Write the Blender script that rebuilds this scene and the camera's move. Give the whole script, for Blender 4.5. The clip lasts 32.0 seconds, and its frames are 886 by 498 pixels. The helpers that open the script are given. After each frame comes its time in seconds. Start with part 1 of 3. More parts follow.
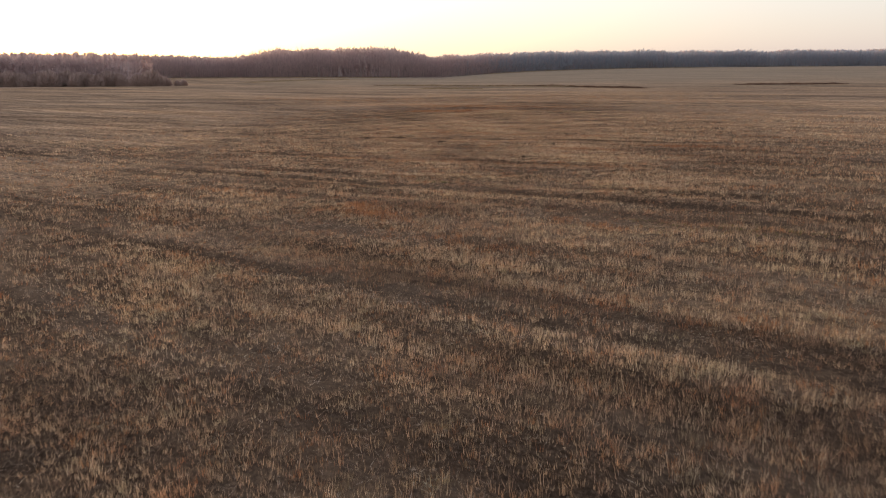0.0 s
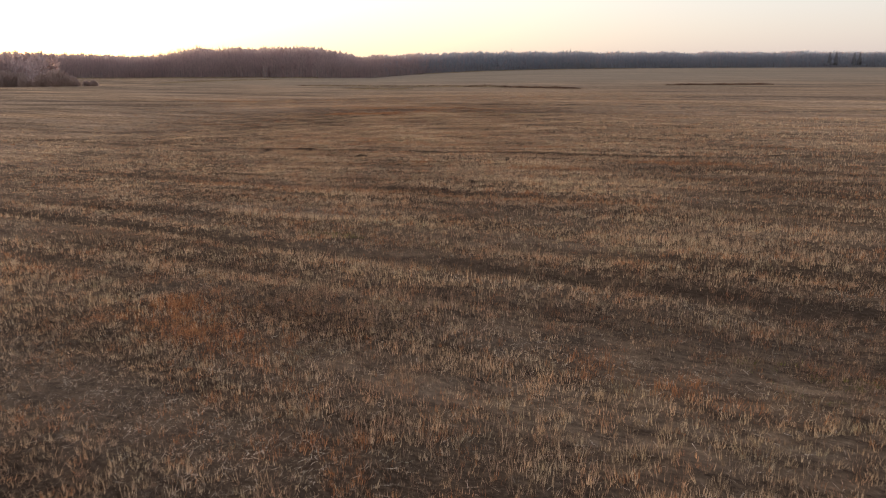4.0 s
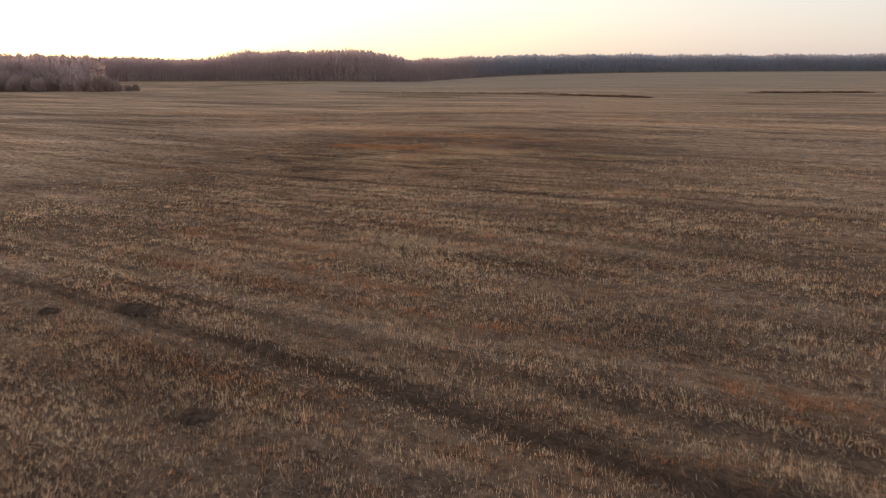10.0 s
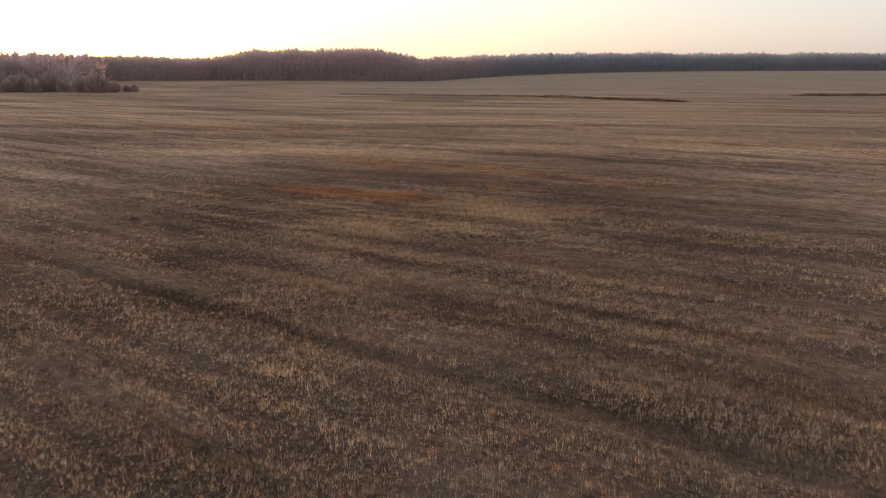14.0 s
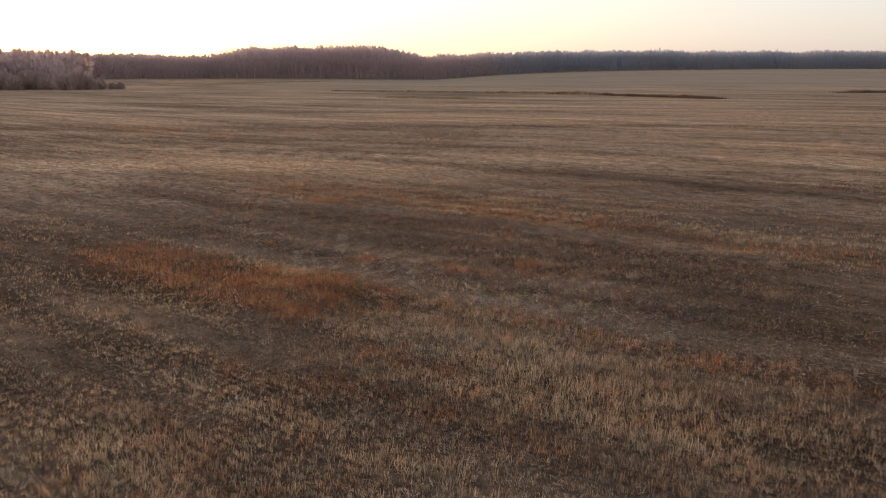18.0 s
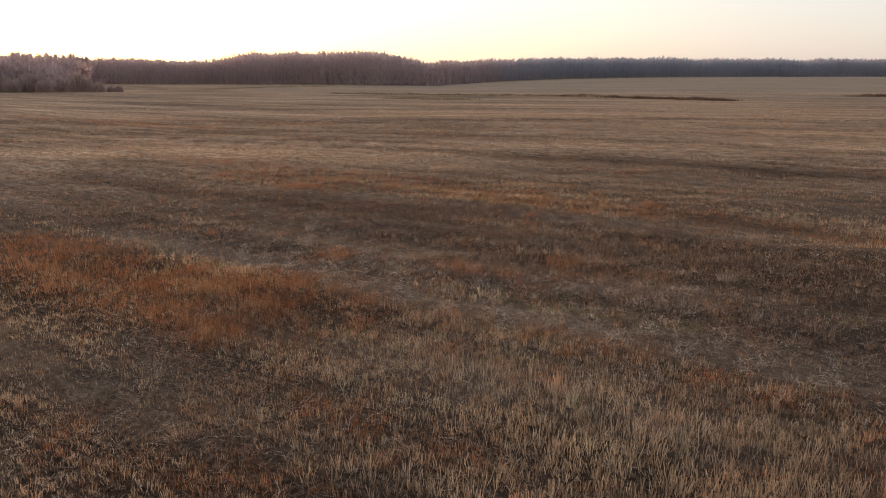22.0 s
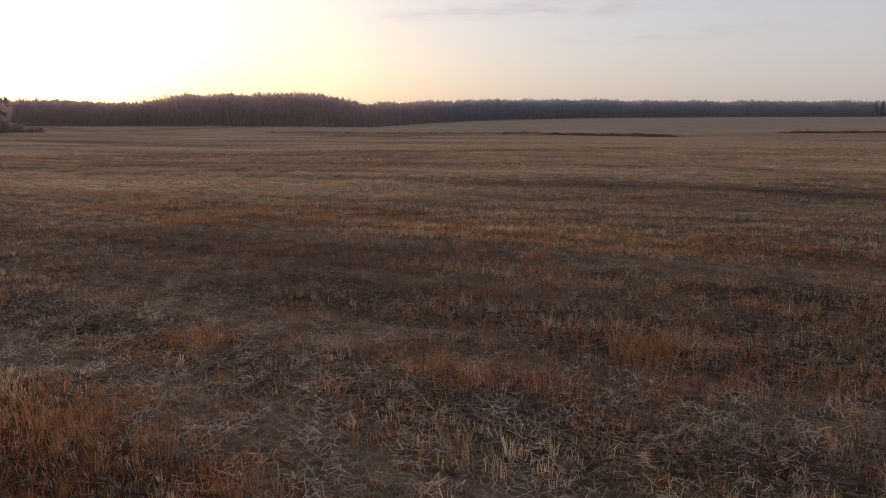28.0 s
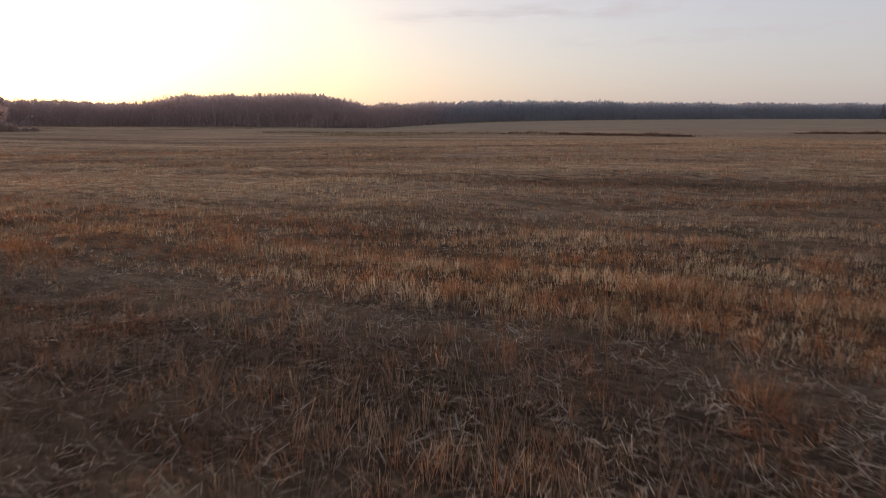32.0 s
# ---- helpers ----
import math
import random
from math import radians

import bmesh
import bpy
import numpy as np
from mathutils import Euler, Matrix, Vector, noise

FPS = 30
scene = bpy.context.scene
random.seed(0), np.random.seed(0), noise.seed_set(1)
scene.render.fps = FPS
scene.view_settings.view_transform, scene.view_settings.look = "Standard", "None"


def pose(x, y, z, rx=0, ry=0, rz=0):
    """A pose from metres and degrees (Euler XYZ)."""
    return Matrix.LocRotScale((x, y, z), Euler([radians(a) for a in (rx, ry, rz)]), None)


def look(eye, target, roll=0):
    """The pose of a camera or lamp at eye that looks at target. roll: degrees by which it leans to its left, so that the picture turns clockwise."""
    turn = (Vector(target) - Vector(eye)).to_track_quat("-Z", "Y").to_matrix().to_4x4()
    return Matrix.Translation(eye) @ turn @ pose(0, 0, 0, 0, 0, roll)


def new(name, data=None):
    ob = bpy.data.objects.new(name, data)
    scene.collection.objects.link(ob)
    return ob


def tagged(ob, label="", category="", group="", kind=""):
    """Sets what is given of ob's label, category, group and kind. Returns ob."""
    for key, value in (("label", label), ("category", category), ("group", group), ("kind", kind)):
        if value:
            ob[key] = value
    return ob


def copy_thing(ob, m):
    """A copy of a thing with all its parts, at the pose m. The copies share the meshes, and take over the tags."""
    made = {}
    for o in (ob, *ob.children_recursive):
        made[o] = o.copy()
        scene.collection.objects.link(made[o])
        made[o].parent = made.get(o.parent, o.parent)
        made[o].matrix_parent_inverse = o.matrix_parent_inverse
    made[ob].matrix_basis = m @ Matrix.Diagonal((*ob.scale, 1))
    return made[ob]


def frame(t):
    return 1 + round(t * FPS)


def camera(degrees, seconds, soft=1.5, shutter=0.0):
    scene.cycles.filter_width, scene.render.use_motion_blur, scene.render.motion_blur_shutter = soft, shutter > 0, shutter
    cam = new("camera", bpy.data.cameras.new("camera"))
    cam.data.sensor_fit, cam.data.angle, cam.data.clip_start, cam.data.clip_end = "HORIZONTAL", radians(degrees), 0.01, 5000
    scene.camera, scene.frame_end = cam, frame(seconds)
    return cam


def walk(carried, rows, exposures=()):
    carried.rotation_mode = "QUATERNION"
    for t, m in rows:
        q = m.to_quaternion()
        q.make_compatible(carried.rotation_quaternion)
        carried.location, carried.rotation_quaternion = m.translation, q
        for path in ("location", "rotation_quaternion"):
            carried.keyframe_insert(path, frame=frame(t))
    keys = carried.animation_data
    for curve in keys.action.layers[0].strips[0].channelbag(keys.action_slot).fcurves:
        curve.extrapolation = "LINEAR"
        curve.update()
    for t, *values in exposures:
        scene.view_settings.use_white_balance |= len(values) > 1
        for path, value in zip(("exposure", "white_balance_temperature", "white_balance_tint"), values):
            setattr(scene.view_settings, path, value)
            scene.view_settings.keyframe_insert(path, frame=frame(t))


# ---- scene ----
cam = camera(65.10, 32.0, 1.1, 0.25)
PATH = [
    (0, pose(0.000, -0.000, 5.125, 76.353, 0.216, -0.049)),
    (0.5, pose(-0.051, 2.173, 5.207, 76.324, 0.270, -0.195)),
    (1, pose(-0.053, 4.182, 5.248, 76.357, 0.213, -0.160)),
    (1.5, pose(-0.051, 6.011, 5.299, 76.354, 0.149, -0.114)),
    (2, pose(-0.027, 7.756, 5.326, 76.375, 0.084, -0.227)),
    (2.5, pose(0.010, 9.419, 5.373, 76.330, 0.255, -2.456)),
    (3.5, pose(0.438, 11.900, 5.034, 76.352, 0.000, -5.161)),
    (4.5, pose(1.036, 14.780, 4.711, 76.449, 0.305, -5.891)),
    (5, pose(1.254, 16.870, 4.776, 76.486, 0.323, -5.839)),
    (5.5, pose(1.510, 19.225, 4.850, 76.576, 0.174, -5.757)),
    (6, pose(1.817, 21.862, 5.004, 76.584, 0.294, -5.718)),
    (6.5, pose(2.128, 24.687, 5.179, 76.583, 0.367, -5.733)),
    (7, pose(2.455, 27.608, 5.390, 76.575, 0.400, -5.515)),
    (7.5, pose(2.830, 30.582, 5.603, 76.561, 0.448, -4.856)),
    (8, pose(3.190, 33.541, 5.779, 76.618, 0.312, -3.998)),
    (8.5, pose(3.541, 36.493, 6.026, 76.593, 0.301, -3.126)),
    (9, pose(3.851, 39.380, 6.228, 76.601, 0.185, -2.292)),
    (9.5, pose(4.167, 42.207, 6.437, 76.590, 0.079, -1.539)),
    (10, pose(4.448, 45.090, 6.609, 76.585, 0.027, -1.432)),
    (10.5, pose(4.638, 48.094, 6.767, 76.565, 0.026, -1.425)),
    (11, pose(4.857, 51.107, 6.930, 76.556, 0.042, -1.367)),
    (11.5, pose(5.057, 54.095, 7.150, 76.540, 0.053, -1.326)),
    (12, pose(5.242, 57.221, 7.293, 76.594, -0.074, -1.271)),
    (12.5, pose(5.404, 60.507, 7.408, 76.615, -0.169, -0.868)),
    (13, pose(5.598, 63.812, 7.539, 76.563, -0.134, -0.436)),
    (13.5, pose(5.755, 67.250, 7.635, 76.512, -0.062, -0.441)),
    (14, pose(5.912, 70.736, 7.695, 76.481, 0.014, -0.386)),
    (14.5, pose(6.064, 74.203, 7.740, 76.508, -0.006, -0.317)),
    (15, pose(6.134, 77.758, 7.745, 76.592, -0.121, -0.356)),
    (15.5, pose(6.254, 81.299, 7.817, 76.593, -0.201, -0.309)),
    (16.5, pose(6.629, 88.537, 7.563, 76.542, -0.000, -0.202)),
    (17.5, pose(6.977, 94.880, 6.692, 76.482, -0.005, -0.045)),
    (18, pose(7.071, 97.470, 6.109, 76.474, -0.016, -0.012)),
    (18.5, pose(7.114, 99.636, 5.866, 76.479, -0.019, 0.016)),
    (19, pose(7.178, 101.209, 5.238, 76.552, -0.119, -0.005)),
    (19.5, pose(7.250, 101.954, 4.587, 76.497, -0.118, 0.063)),
    (20, pose(7.231, 102.413, 4.423, 76.475, -0.204, 0.101)),
    (20.5, pose(7.189, 102.805, 4.188, 76.467, -0.259, 0.134)),
    (21, pose(7.136, 103.181, 4.189, 76.491, -0.282, 0.124)),
    (21.5, pose(7.099, 103.529, 4.190, 76.663, -0.235, 0.123)),
    (22, pose(7.067, 103.842, 4.177, 77.106, -0.219, 0.149)),
    (22.5, pose(7.031, 104.143, 4.169, 78.746, -0.211, 0.161)),
    (23, pose(6.994, 104.432, 4.158, 80.216, -0.214, 0.167)),
    (23.5, pose(6.971, 104.769, 3.989, 80.433, -0.159, 0.203)),
    (24, pose(6.956, 105.206, 3.535, 80.443, -0.189, 0.225)),
    (24.5, pose(6.943, 105.772, 3.282, 80.426, -0.235, 0.278)),
    (25.5, pose(6.893, 108.300, 3.120, 80.477, -0.165, 0.166)),
    (26.5, pose(6.843, 110.907, 2.959, 80.528, -0.095, 0.053)),
    (27, pose(6.832, 111.336, 2.990, 80.516, -0.045, -4.481)),
    (27.5, pose(6.827, 111.424, 3.013, 80.449, 0.026, -4.830)),
    (28, pose(6.814, 111.444, 2.882, 80.464, -0.004, -4.844)),
    (28.5, pose(6.792, 111.441, 2.311, 80.448, -0.059, -4.852)),
    (29, pose(6.783, 111.455, 1.998, 80.402, -0.064, -4.811)),
    (29.5, pose(6.785, 112.061, 1.997, 80.402, 0.024, -4.837)),
    (30, pose(6.872, 113.467, 2.037, 80.451, 0.087, -4.776)),
    (30.5, pose(7.009, 115.319, 2.074, 80.518, 0.111, -4.753)),
    (31, pose(7.158, 117.196, 1.964, 80.586, -0.074, -4.709)),
    (31.5, pose(7.294, 118.927, 2.013, 80.675, -0.206, -4.694)),
    (32, pose(7.456, 120.574, 2.119, 80.648, -0.142, -4.635)),
]
walk(cam, PATH, [(0, 2.08, 6250, 14), (9, 2.04, 6250, 14), (14, 2.0, 6250, 14), (18, 2.05, 6250, 14), (22, 2.05, 6250, 14), (23.2, 1.46, 6050, 16), (24.6, 1.37, 6050, 16), (27.5, 1.48, 6000, 17), (32, 1.52, 6000, 17)])

# ---- light ----
SUN_AZ, SUN_EL = -32.0, 4.7
world = bpy.data.worlds.new("dusk_sky")
scene.world = world
world.use_nodes = True
wn, wl = world.node_tree.nodes, world.node_tree.links
sky = wn.new("ShaderNodeTexSky")
sky.sky_type, sky.sun_disc = "NISHITA", False
sky.sun_elevation, sky.sun_rotation = radians(SUN_EL), radians(SUN_AZ)
sky.air_density, sky.dust_density, sky.ozone_density = 1.0, 3.0, 1.5
veil = wn.new("ShaderNodeMix")
veil.data_type = "RGBA"
veil.inputs[0].default_value = 0.68
veil.inputs[7].default_value = (1.36, 1.22, 1.185, 1)   # thin even haze before the clear sky
wl.new(sky.outputs[0], veil.inputs[6])
wl.new(veil.outputs[2], wn["Background"].inputs[0])
wn["Background"].inputs[1].default_value = 0.15
sun_data = bpy.data.lights.new("low_sun", "SUN")
sun_data.energy, sun_data.angle, sun_data.color = 0.85, radians(16), (1.0, 0.72, 0.5)
sun = new("low_sun", sun_data)
far_sun = Vector((math.sin(radians(SUN_AZ)), math.cos(radians(SUN_AZ)), math.tan(radians(8.0)))) * 100
sun.matrix_world = look(far_sun, (0, 0, 0))

rng = np.random.default_rng(7)

# ---- materials ----


def material(name, rough=0.9, gloss=0.06):
    m = bpy.data.materials.new(name)
    m.use_nodes = True
    nt = m.node_tree
    b = nt.nodes["Principled BSDF"]
    b.inputs["Roughness"].default_value = rough
    b.inputs["Specular IOR Level"].default_value = gloss
    return m, nt, b


def ramp(nt, fac, stops):
    r = nt.nodes.new("ShaderNodeValToRGB")
    e = r.color_ramp.elements
    while len(e) < len(stops):
        e.new(0.5)
    for k, (p, c) in enumerate(stops):
        e[k].position, e[k].color = p, (*c, 1)
    nt.links.new(fac, r.inputs[0])
    return r.outputs[0]


def mixed(nt, fac, a, b, mode="MIX"):
    n = nt.nodes.new("ShaderNodeMix")
    n.data_type, n.blend_type = "RGBA", mode
    for sock, v in ((n.inputs[0], fac), (n.inputs[6], a), (n.inputs[7], b)):
        if isinstance(v, (int, float)):
            sock.default_value = v
        elif isinstance(v, tuple):
            sock.default_value = (*v, 1)
        else:
            nt.links.new(v, sock)
    return n.outputs[2]


def noise_tex(nt, scale, detail=4.0, rough=0.55, turn=0.0, stretch=(1, 1, 1)):
    g = nt.nodes.new("ShaderNodeTexCoord")
    mp = nt.nodes.new("ShaderNodeMapping")
    mp.vector_type = "TEXTURE"
    mp.inputs["Rotation"].default_value = (0, 0, radians(turn))
    mp.inputs["Scale"].default_value = stretch
    n = nt.nodes.new("ShaderNodeTexNoise")
    n.inputs["Scale"].default_value, n.inputs["Detail"].default_value, n.inputs["Roughness"].default_value = scale, detail, rough
    nt.links.new(g.outputs["Object"], mp.inputs[0])
    nt.links.new(mp.outputs[0], n.inputs["Vector"])
    return n.outputs["Fac"]


def bumped(nt, b, height, strength, dist):
    n = nt.nodes.new("ShaderNodeBump")
    n.inputs["Strength"].default_value, n.inputs["Distance"].default_value = strength, dist
    nt.links.new(height, n.inputs["Height"])
    nt.links.new(n.outputs[0], b.inputs["Normal"])


def attribute(nt, name):
    a = nt.nodes.new("ShaderNodeAttribute")
    a.attribute_name = name
    return a.outputs["Fac"]


ROW_TURN = -38.3   # degrees: the drill rows run this way over the field


def field_material():
    m, nt, b = material("stubble_soil", 1.0, 0.0)
    fine = noise_tex(nt, 16, 8, 0.78, ROW_TURN, (1.6, 1, 1))
    rows = noise_tex(nt, 0.55, 6, 0.7, ROW_TURN, (22, 1, 1))
    broad = noise_tex(nt, 0.05, 4, 0.6, ROW_TURN, (4, 1, 1))
    # soil runs to near black: shade between the stems is put in its colour
    soil = ramp(nt, fine, ((0.36, (0.011, 0.008, 0.006)), (0.51, (0.056, 0.041, 0.03)), (0.68, (0.165, 0.127, 0.09))))
    chaff = ramp(nt, rows, ((0.36, (0.18, 0.143, 0.108)), (0.48, (0.295, 0.236, 0.178)), (0.6, (0.4, 0.325, 0.25))))
    tone = ramp(nt, broad, ((0.36, (0.66, 0.65, 0.66)), (0.5, (1.0, 0.98, 0.96)), (0.64, (1.25, 1.15, 1.03))))
    chaff = mixed(nt, 1.0, chaff, tone, "MULTIPLY")
    streak = ramp(nt, noise_tex(nt, 0.11, 5, 0.68, -12, (14, 1, 1)), ((0.36, (0.62, 0.61, 0.61)), (0.5, (1.0, 0.99, 0.98)), (0.64, (1.3, 1.26, 1.18))))
    chaff = mixed(nt, 1.0, chaff, streak, "MULTIPLY")
    grain = ramp(nt, noise_tex(nt, 3.2, 7, 0.78, ROW_TURN, (2.5, 1, 1)), ((0.37, (0.3, 0.29, 0.29)), (0.5, (0.96, 0.95, 0.94)), (0.64, (1.75, 1.7, 1.6))))
    chaff = mixed(nt, 1.0, chaff, grain, "MULTIPLY")
    chaff = mixed(nt, 0.3, chaff, soil)
    # greenish meadow, mixed with the grey of distance haze as colour
    chaff = mixed(nt, attribute(nt, "sward_haze"), chaff, (0.225, 0.2, 0.158))
    c = mixed(nt, attribute(nt, "bare"), chaff, soil)
    c = mixed(nt, attribute(nt, "litter"), c, (0.25, 0.205, 0.16))
    c = mixed(nt, attribute(nt, "rust"), c, (0.10, 0.045, 0.022))
    c = mixed(nt, attribute(nt, "dark"), c, (0.03, 0.021, 0.015))
    nt.links.new(c, b.inputs["Base Color"])
    bumped(nt, b, fine, 0.9, 0.08)
    return m


def blade_material(name, stops, broad_tint, through_light=0.35):
    m, nt, b = material(name, 0.75)
    g = nt.nodes.new("ShaderNodeNewGeometry")
    mean = nt.nodes.new("ShaderNodeMath")
    mean.operation = "MULTIPLY_ADD"
    mean.inputs[1].default_value = 0.35
    nt.links.new(g.outputs["Random Per Island"], mean.inputs[0])
    part_tone = nt.nodes.new("ShaderNodeMath")
    part_tone.operation = "MULTIPLY"
    part_tone.inputs[1].default_value = 0.65
    nt.links.new(attribute(nt, "tone"), part_tone.inputs[0])
    nt.links.new(part_tone.outputs[0], mean.inputs[2])
    c = ramp(nt, mean.outputs[0], stops)
    tint = ramp(nt, noise_tex(nt, 0.35, 3, 0.6, ROW_TURN, (4, 1, 1)), broad_tint)
    c = mixed(nt, 1.0, c, tint, "MULTIPLY")
    hue = ramp(nt, noise_tex(nt, 1.3, 4, 0.65), ((0.3, (1.1, 0.82, 0.66)), (0.43, (1.05, 0.98, 0.92)), (0.57, (1.0, 1.02, 1.0)), (0.7, (0.74, 0.82, 0.74))))
    c = mixed(nt, 1.0, c, hue, "MULTIPLY")
    nt.links.new(c, b.inputs["Base Color"])
    t = nt.nodes.new("ShaderNodeBsdfTranslucent")
    nt.links.new(c, t.inputs[0])
    mx = nt.nodes.new("ShaderNodeMixShader")
    mx.inputs[0].default_value = through_light
    nt.links.new(b.outputs[0], mx.inputs[1])
    nt.links.new(t.outputs[0], mx.inputs[2])
    nt.links.new(mx.outputs[0], nt.nodes["Material Output"].inputs[0])
    return m


def plain_material(name, stops, scale, rough=0.9, stretch=(1, 1, 1), island=False, gloss=0.0, through_light=0.0):
    m, nt, b = material(name, rough, gloss)
    f = noise_tex(nt, scale, 4, 0.6, 0, stretch)
    c = ramp(nt, f, stops)
    if island:
        g = nt.nodes.new("ShaderNodeNewGeometry")
        v = ramp(nt, g.outputs["Random Per Island"], ((0.0, (0.82, 0.82, 0.82)), (1.0, (1.2, 1.17, 1.15))))
        c = mixed(nt, 1.0, c, v, "MULTIPLY")
    nt.links.new(c, b.inputs["Base Color"])
    bumped(nt, b, f, 0.5, 0.05)
    if through_light:   # thin twigs and needles against the light
        t = nt.nodes.new("ShaderNodeBsdfTranslucent")
        nt.links.new(c, t.inputs[0])
        mx = nt.nodes.new("ShaderNodeMixShader")
        mx.inputs[0].default_value = through_light
        nt.links.new(b.outputs[0], mx.inputs[1])
        nt.links.new(t.outputs[0], mx.inputs[2])
        nt.links.new(mx.outputs[0], nt.nodes["Material Output"].inputs[0])
    return m


FIELD = field_material()
STRAW = blade_material("cut_straw", ((0.0, (0.11, 0.082, 0.058)), (0.35, (0.3, 0.236, 0.17)), (0.65, (0.49, 0.4, 0.29)), (1.0, (0.68, 0.585, 0.45))),
                       ((0.35, (0.7, 0.62, 0.57)), (0.5, (1, 0.95, 0.92)), (0.66, (1.15, 1.1, 1.0))))
WEED = blade_material("dry_grass_blade", ((0.0, (0.07, 0.053, 0.042)), (0.5, (0.25, 0.187, 0.146)), (1.0, (0.48, 0.38, 0.295))),
                      ((0.35, (0.75, 0.7, 0.7)), (0.5, (1, 0.95, 0.92)), (0.66, (1.15, 1.05, 0.95))))
RUST = blade_material("rusty_weed_blade", ((0.0, (0.11, 0.055, 0.03)), (0.5, (0.31, 0.163, 0.088)), (1.0, (0.5, 0.31, 0.175))),
                      ((0.35, (0.8, 0.75, 0.75)), (0.6, (1.1, 1.05, 1.0))))
LITTER = blade_material("weathered_straw", ((0.0, (0.08, 0.064, 0.052)), (0.5, (0.32, 0.272, 0.222)), (1.0, (0.68, 0.61, 0.52))),
                        ((0.35, (0.7, 0.68, 0.66)), (0.6, (1.1, 1.08, 1.05))), 0.15)
GREEN = blade_material("green_grass_blade", ((0.0, (0.05, 0.06, 0.018)), (0.5, (0.12, 0.13, 0.035)), (1.0, (0.24, 0.23, 0.07))),
                       ((0.35, (0.8, 0.8, 0.8)), (0.6, (1.1, 1.1, 1.0))))
PINE = plain_material("pine_needles", ((0.3, (0.17, 0.17, 0.175)), (0.7, (0.26, 0.255, 0.26))), 0.3, island=True)
# far paler than real twigs: distance haze is put into this colour
HAZED_TWIG = plain_material("hazed_bare_twigs", ((0.3, (0.52, 0.42, 0.41)), (0.7, (0.6, 0.49, 0.47))), 0.05, island=True, through_light=0.5)
BARK = plain_material("birch_bark", ((0.35, (0.12, 0.10, 0.085)), (0.55, (0.42, 0.38, 0.34)), (0.8, (0.55, 0.52, 0.48))), 0.8, stretch=(1, 1, 3))
DARK_BARK = plain_material("grey_bark", ((0.3, (0.3, 0.27, 0.26)), (0.7, (0.46, 0.42, 0.4))), 0.8)
# pale blue-grey, with distance haze put into the colour
HAZED_GREY = plain_material("hazed_grey_growth", ((0.3, (0.37, 0.4, 0.45)), (0.7, (0.45, 0.48, 0.53))), 0.3, island=True, through_light=0.5)
SHRUB = plain_material("shrub_twigs", ((0.3, (0.33, 0.25, 0.22)), (0.7, (0.45, 0.35, 0.31))), 0.1, island=True, through_light=0.15)
DEAD_WEED = plain_material("dead_weed_stalks", ((0.3, (0.075, 0.046, 0.033)), (0.7, (0.22, 0.145, 0.1))), 0.2, island=True)
REED = plain_material("dry_reed", ((0.3, (0.22, 0.165, 0.10)), (0.7, (0.42, 0.33, 0.21))), 0.2, island=True)
SOIL = plain_material("turned_soil", ((0.3, (0.03, 0.021, 0.016)), (0.7, (0.085, 0.06, 0.043))), 7.0)

# ---- ground ----


def smooth(a, b, x):
    s = np.clip((np.asarray(x, float) - a) / (b - a), 0, 1)
    return s * s * (3 - 2 * s)


def land(x, y):
    """Height of the field: nearly flat under the flight, rising slowly to the woods."""
    x, y = np.asarray(x, float), np.asarray(y, float)
    xs, u = 25 * np.tanh(x / 25), np.clip((y - 70) / 50, -1.3, 1.5)
    near = -0.06 + 0.042 * xs - 0.0038 * xs * u - 0.4508 * u + 0.0809 * u * u + 0.1998 * u ** 3 - 0.0000645 * xs * xs
    far = 0.72 * np.log1p(np.exp(np.clip((y - 150) / 60, -20, 20)))
    lat = np.where(x > 0, 12.0, 0.5) * (1 - np.exp(-np.abs(x) / 150))
    dip = -4.4 * np.exp(-((y - 550) / 110) ** 2) * smooth(90, 190, -x)
    return near * (1 - smooth(140, 300, y)) + far + lat * smooth(250, 900, y) + dip


def across(x, y):
    """Distance across the drill rows, in metres; along() runs with them."""
    return 0.62 * x + 0.785 * y


def along(x, y):
    return 0.785 * x - 0.62 * y


def wobble(x, y, size, seed):
    """Cheap smooth noise from a few waves, -1 to 1."""
    r = np.random.default_rng(seed)
    out = np.zeros(np.shape(x))
    for _ in range(7):
        a, f, p = r.uniform(0, 6.28), r.uniform(0.5, 1.6) * 6.28 / size, r.uniform(0, 6.28)
        out = out + np.sin((x * np.cos(a) + y * np.sin(a)) * f + p)
    return out / 3.2


def band(v, centre, half):
    return np.exp(-((v - centre) / half) ** 2)


def strip(v, u, centre, half, u0, u1, soft=1.2):
    """1 inside a stretch of the field that follows the rows from u0 to u1, 0 outside."""
    return np.exp(-((v - centre) / half) ** 6) * smooth(u0 - soft, u0 + soft, u) * (1 - smooth(u1 - soft, u1 + soft, u))


# wheel ruts: distance across the rows, half width, depth
RUTS = ((6.3, 0.3, 0.5), (11.5, 0.3, 0.6), (22.3, 0.4, 0.45), (24.6, 0.35, 0.9), (26.9, 0.3, 0.6), (33.9, 0.3, 0.5), (48.2, 0.26, 1.0), (50.2, 0.22, 0.6),
        (72.6, 0.28, 0.8), (77.3, 0.25, 0.5), (98.9, 0.35, 0.35), (117.3, 0.35, 0.8), (119.3, 0.3, 0.5))
FAR_RUTS = (142.5, 144.3, 191.0)
